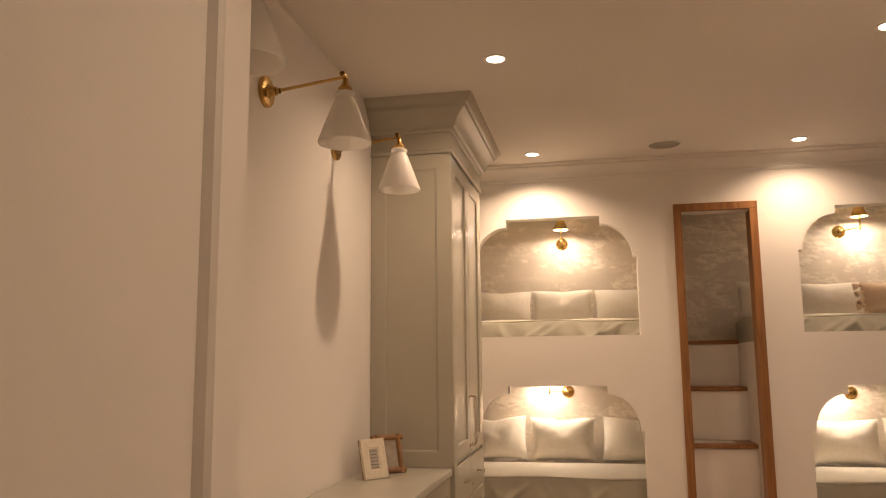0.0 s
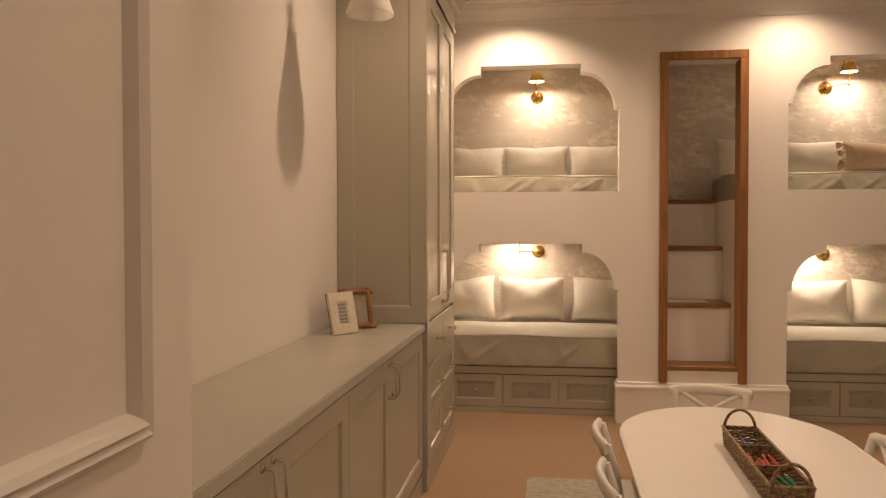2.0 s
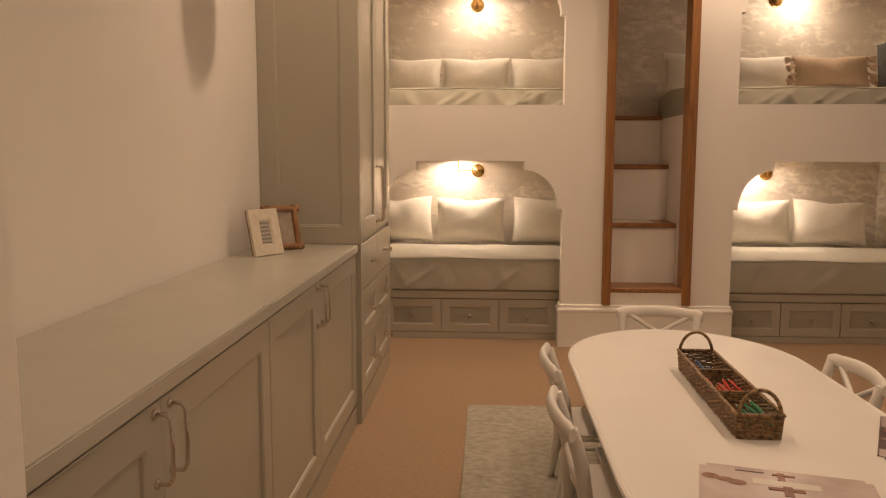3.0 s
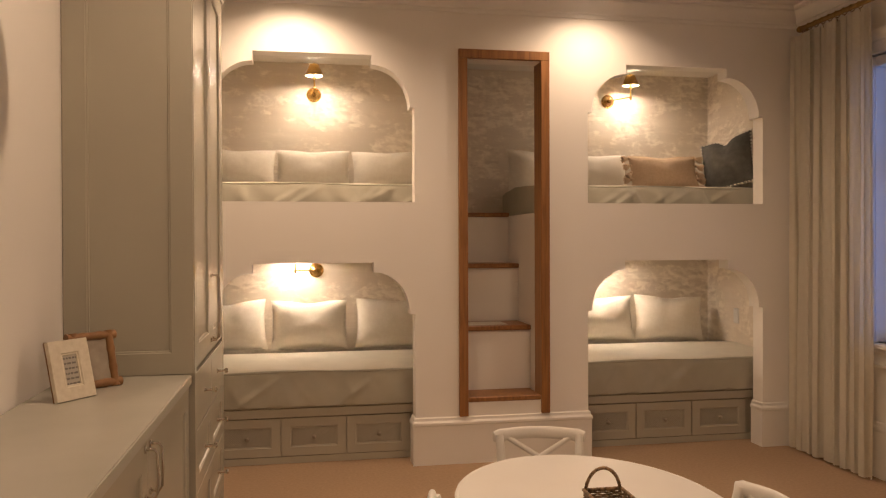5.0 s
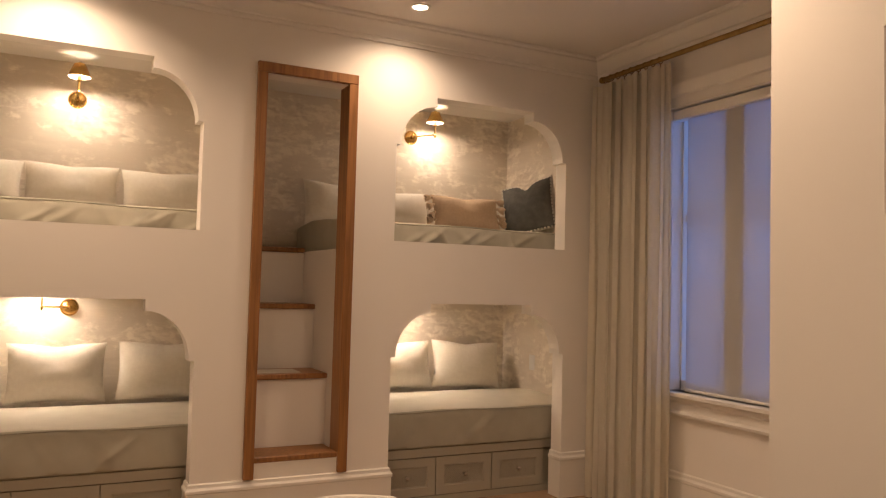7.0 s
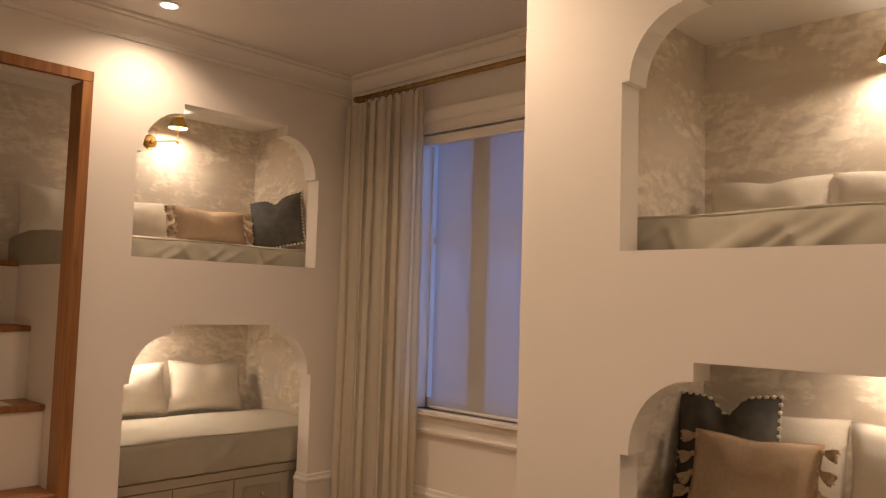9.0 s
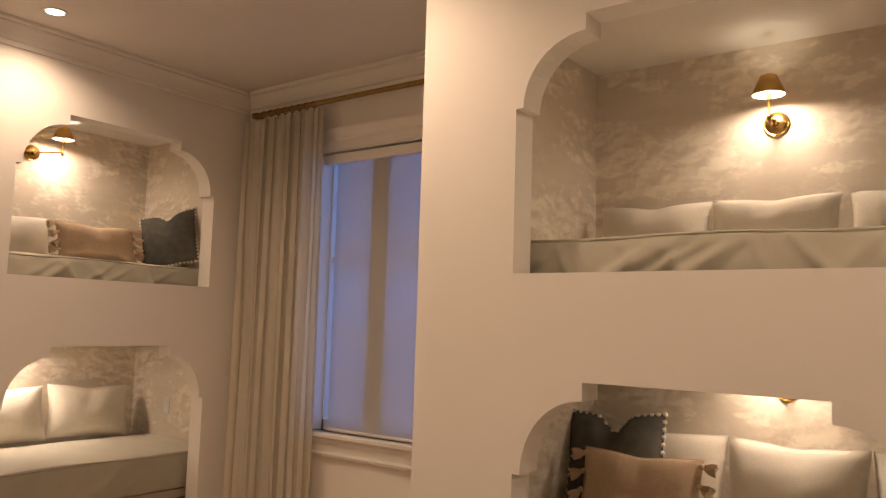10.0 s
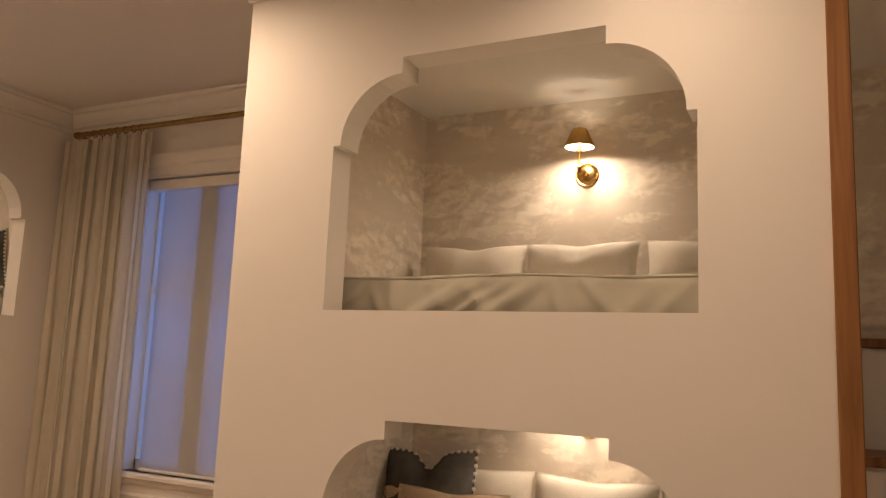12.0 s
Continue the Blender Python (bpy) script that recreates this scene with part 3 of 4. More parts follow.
def bed_base(at):
    b = thing("bed_base", "greige built-in bed base with three drawers", "bed base", at, "bed bases")
    part("body", box(-0.74, 0.215, 0.0, 0.74, 1.2, 0.30), GREIGE, b)
    part("deck_rail", box(-0.74, 0.185, 0.302, 0.74, 1.2, 0.360, 0.004), GREIGE, b)
    part("plinth", box(-0.74, 0.195, 0.002, 0.74, 0.2145, 0.046), GREIGE, b)
    for i in range(3):
        x0 = -0.634 + i * 0.4235
        d = part("drawer", drawer_front(0.418, 0.246, 0.055), GREIGE, b, at=pose(x0, 0.195, 0.05, 90))
        net = bmesh.new()
        for k in range(-5, 26):
            for sgn in (1, -1):
                a = Vector((0.06 + k * 0.0145, 0.0, 0))
                p0, p1 = clip_line(a, sgn, 0.06, 0.358, 0.062, 0.184)
                if p0 is not None:
                    tube([(*p0, 0.001), (*p1, 0.001)], 0.0026, 4, net)
        part("lattice", net, GREIGE, d, "greige woven lattice insert", at=pose(0, 0, -0.0075))
        part("knob", lathe([(0.007, 0), (0.006, 0.012), (0.012, 0.018), (0.014, 0.026), (0.009, 0.031), (0, 0.032)], 14), DULL_NICKEL, d, "worn brass knob", 40, pose(0.209, 0.123, -0.006))
    return b


def clip_line(a, sgn, x0, x1, y0, y1):
    """A diagonal through (a.x, y0) cut to a rectangle."""
    h = y1 - y0
    xs, xe = (a.x, a.x + h) if sgn > 0 else (a.x + h, a.x)
    t0, t1 = 0.0, 1.0
    d = xe - xs
    for lim, keep in ((x0, 1), (x1, -1)):
        ts = (lim - xs) / d
        if (d > 0) == (keep > 0):
            t0 = max(t0, ts)
        else:
            t1 = min(t1, ts)
    if t0 >= t1:
        return None, None
    return (xs + d * t0, y0 + h * t0), (xs + d * t1, y0 + h * t1)


def drawer_front(w, h, rail, depth=0.018, recess=0.009):
    """A shaker front in the plane z=0 facing +z: frame, stepped inner edge and a sunk panel."""
    bm = bmesh.new()
    rings = []
    for inset, z in ((0, -depth), (0, -0.0015), (0.0015, 0), (rail, 0), (rail + 0.004, -0.003), (rail + 0.008, -0.003), (rail + 0.011, -recess)):
        rings.append([bm.verts.new(p) for p in ((inset, inset, z), (w - inset, inset, z), (w - inset, h - inset, z), (inset, h - inset, z))])
    for a, b in zip(rings, rings[1:]):
        for i in range(4):
            j = (i + 1) % 4
            bm.faces.new((a[i], a[j], b[j], b[i]))
    bm.faces.new(rings[-1]), bm.faces.new(rings[0][::-1])
    return bm


base = bed_base(MA)
copy_thing(base, MB)
copy_thing(base, EAST)


def cushion_bm(w, h, t, seed, pinch=0.055, chop=0.0, n=18):
    bm = bmesh.new()
    rnd = random.Random(seed)
    o = Vector((rnd.uniform(0, 50), rnd.uniform(0, 50), rnd.uniform(0, 50)))
    grids = []
    for sgn in (1, -1):
        g = []
        for j in range(n + 1):
            row = []
            for i in range(n + 1):
                u, v = -1 + 2 * i / n, -1 + 2 * j / n
                x = u * w / 2 * (1 - pinch * (1 - v * v) * 0 - pinch * (1 - (1 - v * v) ** 0.0)) * (1 - pinch * (1 - v * v) * abs(u))
                y = v * h / 2 * (1 - pinch * (1 - u * u) * abs(v))
                if chop and v > 0:
                    y -= chop * v * math.exp(-(u / (0.33 if chop < 0.03 else 0.24)) ** 2)
                f = max(0.0, (1 - abs(u) ** 2.4) * (1 - abs(v) ** 2.4)) ** 0.62
                k = noise.noise(Vector((x * 7, y * 7, sgn * 3)) + o) * 0.10 + noise.noise(Vector((x * 22, y * 16, sgn)) + o) * 0.08
                z = sgn * t / 2 * f * (1 + k)
                if chop:
                    z -= sgn * t * 0.2 * max(0, v) * math.exp(-(u / 0.2) ** 2) * f
                edge = i in (0, n) or j in (0, n)
                row.append(grids[0][j][i] if (edge and sgn < 0) else bm.verts.new((x, y, z)))
            g.append(row)
        grids.append(g)
        for j in range(n):
            for i in range(n):
                q = (g[j][i], g[j][i + 1], g[j + 1][i + 1], g[j + 1][i])
                bm.faces.new(q if sgn > 0 else q[::-1])
    return bm


SEED = [10]


def cushion(at, w, h, t, material, label, tassels=False, poms=False, chop=0.0, name="pillow"):
    """x across, y up the cushion, z towards the viewer; at places the middle of its lower edge."""
    SEED[0] += 1
    c = thing(name, label, "pillow", at)
    chop = chop or 0.004 + 0.014 * random.Random(SEED[0]).random()
    bm = cushion_bm(w, h, t, SEED[0], chop=chop)
    bm.transform(Matrix.Translation((0, h / 2, 0)))
    part("cover", bm, material, c, smooth=80)
    part("seam", tube(edge_loop(w, h, chop), 0.0025, 5, closed=True), material, c, smooth=80)
    if poms:
        loop = edge_loop(w, h, chop, 15)
        for p in loop:
            b = bmesh.new()
            bmesh.ops.create_icosphere(b, subdivisions=1, radius=0.0115, matrix=Matrix.Translation(p))
            part("pompom", b, LINEN, c, "cream pompom", smooth=180)
    if tassels:
        for sx in (-1, 1):
            for k in range(5):
                at_k = Matrix.Translation((sx * (w / 2 - 0.014), h * (0.08 + 0.21 * k), 0.010)) @ pose(0, 0, 0, 14 * math.sin(k * 1.7), 0, sx * (62 + 22 * math.sin(k * 2.1)))
                b = lathe([(0, -0.006), (0.009, -0.003), (0.013, 0.006), (0.011, 0.015), (0.008, 0.019), (0.011, 0.023), (0.017, 0.034), (0.021, 0.048), (0.020, 0.058), (0, 0.056)], 10, m=pose(0, 0, 0, 90))
                rnd = random.Random(k * 7 + sx)
                for q in range(14):
                    a = q * 0.449
                    tube([(0.008 * math.cos(a), -0.020, 0.008 * math.sin(a)), (0.021 * math.cos(a), -0.044, 0.021 * math.sin(a)), (0.024 * math.cos(a), -0.060 - rnd.uniform(0, 0.010), 0.024 * math.sin(a))], 0.0042, 4, b)
                b.transform(at_k)
                part("tassel", b, BLUSH, c, "blush cotton tassel", smooth=50)
    return c


def edge_loop(w, h, chop=0.0, per=14, pinch=0.055):
    pts = []
    for a, b, n in (((-1, -1), (1, -1), per), ((1, -1), (1, 1), per), ((1, 1), (-1, 1), per), ((-1, 1), (-1, -1), per)):
        for i in range(n):
            u, v = a[0] + (b[0] - a[0]) * i / n, a[1] + (b[1] - a[1]) * i / n
            x, y = u * w / 2 * (1 - pinch * (1 - v * v) * abs(u)), v * h / 2 * (1 - pinch * (1 - u * u) * abs(v))
            if chop and v > 0:
                y -= chop * v * math.exp(-(u / (0.33 if chop < 0.03 else 0.24)) ** 2)
            pts.append((x, y + h / 2, 0))
    return pts


def lean(x, y, z, back=15, turn=0, tilt=0):
    """A cushion's pose in bunk coordinates: facing the front, leaning back."""
    return Matrix.Translation((x, y, z)) @ pose(0, 0, 0, 0, 0, turn) @ pose(0, 0, 0, 90 - back, 0, 0) @ pose(0, 0, 0, 0, 0, tilt)


UP, LOW = 1.838, 0.622
for x, tl in ((-0.545, -1), (0.015, 0), (0.592, 1.5)):
    cushion(MA @ lean(x, 1.05, UP, 12, 0, tl), 0.555, 0.31, 0.17, LINEN, "cream linen pillow on the upper bunk")
for x, tl in ((-0.615, 3), (-0.02, 0), (0.612, -2)):
    cushion(MA @ lean(x, 1.03, LOW, 13, 0, tl), 0.575, 0.38, 0.19, LINEN, "cream linen pillow on the lower bunk", chop=0.02 if tl == 3 else 0.0)
cushion(MB @ lean(-0.67, 1.05, UP, 9, 6), 0.48, 0.34, 0.17, LINEN, "cream linen pillow on the upper bunk")
cushion(MB @ lean(-0.17, 1.04, UP, 11, 0), 0.54, 0.31, 0.17, BOUCLE, "cream boucle pillow on the upper bunk")
cushion(MB @ lean(0.295, 0.76, UP, 20, -3), 0.56, 0.29, 0.16, BLUSH, "blush lumbar pillow with tasselled ends", tassels=True)
cushion(MB @ lean(0.745, 0.60, UP + 0.01, 14, -60, 13), 0.43, 0.42, 0.17, BLUE, "slate blue pillow edged with cream pompoms", poms=True, chop=0.05)
for x, tl, tn in ((-0.135, 1, 0), (0.455, -3, -3)):
    cushion(MB @ lean(x, 1.03, LOW, 13, tn, tl), 0.585, 0.37, 0.19, LINEN, "cream linen pillow on the lower bunk")
for x, y, tn in ((-0.549, 1.06, 2), (-0.019, 1.05, -1), (0.535, 1.06, 0)):
    cushion(EAST @ lean(x, y, UP, 12, tn), 0.53, 0.245, 0.17, BOUCLE, "cream boucle pillow on the upper bunk")
cushion(EAST @ lean(-0.675, 0.93, LOW, 10, 4, 2), 0.46, 0.50, 0.18, BLUE, "slate blue pillow edged with cream pompoms", poms=True, chop=0.08)
cushion(EAST @ lean(-0.50, 0.74, LOW, 20, 3), 0.52, 0.37, 0.17, BLUSH, "blush lumbar pillow with tasselled ends", tassels=True)
for x, y in ((-0.50, 1.06), (0.05, 1.05), (0.605, 1.06)):
    cushion(EAST @ lean(x, y, LOW, 10, 0), 0.55, 0.43, 0.18, BOUCLE, "cream boucle pillow on the lower bunk")


# ---------- reading lamps ----------
def reading_lamp(at, swing, label, L=0.19, dim=1.0):
    """A brass wall lamp in a niche; x across, y into the wall; origin where its plate meets the wall."""
    s = thing("reading_lamp", label, "wall lamp", at, "niche reading lamps")
    part("backplate", lathe([(0.057, 0), (0.057, 0.005), (0.052, 0.010), (0.047, 0.008), (0.042, 0.013), (0.030, 0.016), (0.015, 0.021), (0.012, 0.046), (0, 0.048)], 24, m=pose(0, 0, 0, 90)), BRASS, s, smooth=35)
    ex, ey = L * math.sin(swing), -0.045 - L * math.cos(swing)
    bm = tube([(0, -0.045, 0), (ex, ey, 0.006)], 0.006, 8)
    lathe([(0.011, -0.014), (0.011, 0.014)], 10, bm, Matrix.Translation((0, -0.045, 0)))
    part("arm", bm, BRASS, s, smooth=40)
    part("stem", lathe([(0, -0.022), (0.008, -0.016), (0.010, -0.004), (0.012, 0.008), (0.007, 0.014), (0.006, 0.07), (0.014, 0.078), (0.014, 0.11), (0.005, 0.12), (0.005, 0.18), (0.012, 0.185), (0.012, 0.193), (0, 0.196)], 12, m=Matrix.Translation((ex, ey, 0))), BRASS, s, smooth=40)
    prof = [(0.069, 0.098), (0.070, 0.104), (0.034, 0.184), (0.032, 0.184), (0.067, 0.100)]
    part("shade", lathe(prof + prof[:1], 32, m=Matrix.Translation((ex, ey, 0))), BRASS, s, "aged brass cone shade", smooth=40)
    part("lining", lathe([(0.0658, 0.1005), (0.0308, 0.183)], 32, m=Matrix.Translation((ex, ey, 0))), SHADE_IN, s, smooth=60)
    part("bulb", lathe([(0, 0.134), (0.010, 0.137), (0.014, 0.148), (0.010, 0.162), (0.007, 0.17)], 12, m=Matrix.Translation((ex, ey, 0))), BULB, s, smooth=60)
    part("cap", lathe([(0, 0.1835), (0.010, 0.1835), (0.010, 0.1845), (0, 0.1845)], 24, m=Matrix.Translation((ex, ey, 0))), BRASS, s)
    lamp = bpy.data.lights.new("reading_bulb", "SPOT")
    lamp.spot_size, lamp.spot_blend = radians(176), 0.25
    lamp.energy, lamp.color, lamp.shadow_soft_size = NICHE_W * dim, NICHE_WARM, 0.05
    new("reading_bulb", lamp).matrix_world = at @ Matrix.Translation((ex, ey, 0.126))
    return s


LAMP = "aged brass reading lamp with a lit cone shade"
for at, sw in ((pose(-0.90, NB, 2.583), 0.0), (pose(-0.888, NB, 1.217), -1.0), (pose(1.52, NB, 2.60), 0.68), (pose(1.51, NB, 1.20), -0.9), (EAST @ pose(-0.032, 2.55 - XC, 2.42), 0.0), (EAST @ pose(-0.005, 2.55 - XC, 1.262), -0.3)):
    reading_lamp(at, sw, LAMP, 0.09 if at.translation.y < -2 else 0.19, (0.42 if at.translation.y < -2 else 1.05) if at.translation.z < 1.5 else 0.60 if at.translation.y < -2 else 0.90)


# ---------- wall sconces over the counter ----------
def glass_sconce(y, z):
    at = Matrix.Translation((XL, y, z)) @ pose(0, 0, 0, 0, 0, 90)      # local -y points into the room
    s = thing("glass_sconce", "brass swing-arm sconce with a white glass cone", "wall lamp", at, "counter sconces")
    part("backplate", lathe([(0.065, 0), (0.065, 0.012), (0.06, 0.018), (0.03, 0.02), (0.022, 0.028), (0.018, 0.05), (0, 0.052)], 28, m=pose(0, 0, 0, 90)), BRASS, s, smooth=35)
    bm = tube([(0, -0.05, 0), (0, -0.345, 0.036)], 0.0065, 10)
    lathe([(0.012, -0.012), (0.012, 0.012)], 12, bm, pose(0, -0.055, 0, 90))
    lathe([(0.011, -0.040), (0.011, 0.014)], 12, bm, pose(0, -0.345, 0.036, 0, 90))
    part("arm", bm, BRASS, s, smooth=40)
    part("collar", lathe([(0.009, 0.055), (0.012, 0.03), (0.016, 0.022), (0.028, 0.008), (0.03, 0.0), (0.026, -0.004)], 20, m=Matrix.Translation((0, -0.345, -0.020))), BRASS, s, smooth=40)
    for k in range(3):
        a = k * 2.1 + 0.6
        part("screw", tube([(0.03 * math.cos(a), -0.345 + 0.03 * math.sin(a), -0.040), (0.046 * math.cos(a), -0.345 + 0.046 * math.sin(a), -0.040)], 0.004, 8), NICKEL, s)
    prof = [(0.036, 0.0), (0.040, -0.004), (0.040, -0.016), (0.036, -0.024), (0.046, -0.040), (0.107, -0.206), (0.105, -0.214), (0.101, -0.212), (0.041, -0.040), (0.032, -0.024), (0.034, -0.016), (0.032, 0.0)]
    part("shade", lathe(prof + prof[:1], 36, m=Matrix.Translation((0, -0.345, -0.028))), MILK, s, "white glass cone shade", smooth=40)


for yy in (-2.37, -3.24, -4.11):
    glass_sconce(yy, 2.606)


# ---------- ceiling fittings ----------
# the two southernmost fittings only go with the added entry lamps
for dx, dy, share, beam in DOWNLIGHTS:
    d = thing("downlight", "lit recessed ceiling downlight with a white ring, southern two added unseen", "downlight", pose(dx, dy, CEIL), "ceiling downlights")
    prof = [(0.044, -0.001), (0.046, -0.005), (0.058, -0.006), (0.064, -0.003), (0.064, 0.0), (0.044, 0.0)]
    part("ring", lathe(prof + prof[:1], 36), TRIM, d, smooth=30)
    part("lens", lathe([(0.0, -0.0025), (0.044, -0.0025)], 32), LENS, d)
sp = thing("ceiling_speaker", "round ceiling loudspeaker with a grey mesh grille", "loudspeaker", pose(-0.078, -0.41, CEIL))
part("grille", lathe([(0, -0.006), (0.10, -0.005), (0.112, -0.001)], 40), GRILLE, sp, smooth=40)
part("rim", lathe([(0.112, 0), (0.112, -0.006), (0.118, -0.006), (0.12, 0)], 40), TRIM, sp, smooth=40)

# ---------- cabinets ----------
XF = -1.442        # plane of the doors
west = Matrix(((0, 0, 1, XF), (1, 0, 0, 0), (0, 1, 0, 0), (0, 0, 0, 1)))   # x along the wall, y up, z into the room


def bar_handle(parent, x, y, length, material=NICKEL):
    h = part("handle", tube([(x, y, 0), (x, y, 0.026), (x, y + 0.012, 0.034), (x, y + length / 2, 0.036), (x, y + length - 0.012, 0.034), (x, y + length, 0.026), (x, y + length, 0)], 0.0046, 10), material, parent, "polished nickel bar handle", smooth=50)
    for yy in (y, y + length):
        part("rosette", lathe([(0.011, 0), (0.011, 0.004), (0.007, 0.007), (0, 0.007)], 14, m=Matrix.Translation((x, yy, 0))), material, h, smooth=40)


def base_cabinet(y0, y1, split):
    c = thing("base_cabinet", "greige shaker base cabinet with two doors", "cabinet", group="base cabinets")
    part("body", box(XL + 0.002, y0 + 0.001, 0.10, XF - 0.019, y1 - 0.001, 0.868), GREIGE, c)
    part("plinth", box(XL + 0.002, y0 + 0.001, 0.0, XF - 0.004, y1 - 0.001, 0.099), GREIGE, c)
    for a, b, hx in ((y0 + 0.002, split - 0.0015, -0.035), (split + 0.0015, y1 - 0.002, 0.035)):
        d = part("door", drawer_front(b - a, 0.735, 0.075, 0.018, 0.010), GREIGE, c, at=west @ Matrix.Translation((a, 0.125, 0)))
        bar_handle(d, (b - a) + hx if hx < 0 else hx, 0.575, 0.14)


base_cabinet(-3.219, -1.708, -2.55)
base_cabinet(-4.615, -3.221, -3.98)
tp = thing("countertop", "smooth greige countertop along the wall", "countertop")
part("slab", box(XL + 0.002, -4.617, 0.870, XF + 0.012, -1.707, 0.910, 0.004, seg=2), GREIGE_TOP, tp)


def tall_cabinet():
    c = thing("tall_cabinet", "tall greige wardrobe cabinet with doors over drawers", "cabinet")
    y0, y1 = -1.69, -0.56
    xs = -1.42
    part("body", box(XL + 0.002, y0, 0.13, xs - 0.02, y1, 2.93), GREIGE, c)
    part("plinth", box(XL + 0.002, y0 + 0.002, 0.0, xs - 0.002, y1 - 0.002, 0.128), GREIGE, c)
    front = Matrix(((0, 0, 1, xs), (1, 0, 0, 0), (0, 1, 0, 0), (0, 0, 0, 1)))
    part("corner_post", box(xs - 0.02, y0, 0.13, xs, y0 + 0.05, 2.73), GREIGE, c)
    part("corner_post", box(xs - 0.02, y1 - 0.05, 0.13, xs, y1, 2.73), GREIGE, c)
    ym = (y0 + y1) / 2
    for a, b, s in ((y0 + 0.052, ym - 0.0015, -0.035), (ym + 0.0015, y1 - 0.052, 0.035)):
        d = part("door", drawer_front(b - a, 1.785, 0.085, 0.018, 0.011), GREIGE, c, at=front @ Matrix.Translation((a, 0.93, 0)))
        bar_handle(d, (b - a) + s if s < 0 else s, 0.05, 0.30)
        for z0, z1, flat in ((0.672, 0.905, 1), (0.415, 0.667, 0), (0.14, 0.41, 0)):
            bm = box(0, 0, -0.018, b - a, z1 - z0, 0, 0.002) if flat else drawer_front(b - a, z1 - z0, 0.06, 0.018, 0.011)
            w = part("drawer", bm, GREIGE, c, at=front @ Matrix.Translation((a, z0, 0)))
            part("knob", lathe([(0.011, 0), (0.006, 0.006), (0.005, 0.032), (0.011, 0.038), (0.014, 0.046), (0.009, 0.052), (0, 0.053)], 14), NICKEL, w, "polished nickel knob", 40, Matrix.Translation(((b - a) / 2, (z1 - z0) / 2, 0)))
    # sunk panel on the exposed end
    end = Matrix(((1, 0, 0, 0), (0, 0, -1, y0 - 0.016), (0, 1, 0, 0), (0, 0, 0, 1)))
    part("end_panel", drawer_front(xs - XL - 0.004, 1.815, 0.085, 0.0155, 0.009), GREIGE, c, at=end @ Matrix.Translation((XL + 0.002, 0.911, 0)))
    run = [(XL + 0.002, y0 - 0.016), (xs, y0 - 0.016), (xs, y1), (XL + 0.002, y1)]
    part("frieze", sweep([(0, 2.728), (0.006, 2.728), (0.014, 2.736), (0.014, 2.746), (0.004, 2.752), (0.004, 2.87), (0, 2.87)], run, side=-1), GREIGE, c, smooth=25)
    part("cornice", sweep([(0, 2.855), (0.014, 2.855), (0.020, 2.866), (0.020, 2.878), (0.036, 2.886), (0.042, 2.905), (0.054, 2.935), (0.080, 2.962), (0.104, 2.978), (0.108, 2.998), (0.122, 3.003), (0.140, 3.022), (0.150, 3.048), (0, 3.048)], run, side=-1), GREIGE, c, smooth=25)


tall_cabinet()


# ---------- picture frames on the counter ----------
def photo_frame(at, w, h, material, rim, label, bars, knots):
    f = thing("photo_frame", label, "picture frame", at)
    t = 0.016
    if knots:
        for p, q in (((-w / 2 - 0.008, rim / 2), (w / 2 + 0.008, rim / 2)), ((-w / 2 - 0.008, h - rim / 2), (w / 2 + 0.008, h - rim / 2)), ((-w / 2 + rim / 2, 0), (-w / 2 + rim / 2, h)), ((w / 2 - rim / 2, 0), (w / 2 - rim / 2, h))):
            n = 12
            pts = [(p[0] + (q[0] - p[0]) * i / n, p[1] + (q[1] - p[1]) * i / n, 0) for i in range(n + 1)]
            part("rail", tube(pts, [rim / 2 * (1.12 if i % 4 == 0 else 0.96) for i in range(n + 1)], 10), material, f, smooth=50)
    else:
        part("rail", drawer_front(w, h, rim, t, 0.009), material, f, at=Matrix.Translation((-w / 2, 0, 0.008)))
    part("mat_board", box(-w / 2 + rim * 0.8, rim * 0.8, -0.004, w / 2 - rim * 0.8, h - rim * 0.8, 0.0015), PHOTO if knots else CARD_GREY, f)
    part("back", box(-w / 2 - 0.0015, 0.0, -0.014, w / 2 + 0.0015, h + 0.0015, -0.007, 0.002) if bars else box(-w / 2 + 0.006, 0.004, -0.012, w / 2 - 0.006, h - 0.006, -0.006), OAK_DARK if bars else DARK, f)
    strut = box(-0.03, 0.0, -0.003, 0.03, h * 0.7, 0.003)
    part("strut", strut, OAK_DARK, f, at=pose(0, h * 0.66, -0.012, 24) @ Matrix.Translation((0, -h * 0.66, 0)))
    if bars:
        rnd = random.Random(4)
        for i in range(6):
            z, x = h * (0.68 - 0.085 * i), -w * 0.17
            while x < w * 0.15:
                b = rnd.uniform(0.006, 0.016)
                part("text_bar", box(x, z, 0.0016, min(x + b, w * 0.18), z + 0.006, 0.0022), INK, f)
                x += b + 0.004


photo_frame(Matrix.Translation((-1.742, -2.15, 0.911)) @ pose(0, 0, 0, 0, 0, 55) @ pose(0, 0, 0, 76), 0.155, 0.202, BONE, 0.042, "cream bone-inlay photo frame with a lettered card", True, False)
photo_frame(Matrix.Translation((-1.722, -1.955, 0.911)) @ pose(0, 0, 0, 0, 0, 46) @ pose(0, 0, 0, 77), 0.172, 0.205, BAMBOO, 0.031, "brown bamboo photo frame on the counter", False, True)

# ---------- table, chairs, rug ----------
rg = thing("rug", "faded sage rug under the table", "rug")
bm = box(-0.90, -4.35, 0.0, 0.92, -1.371, 0.009, 0.003)
part("woven_field", bm, RUG, rg)

TX, TZ = 0.018, 0.51


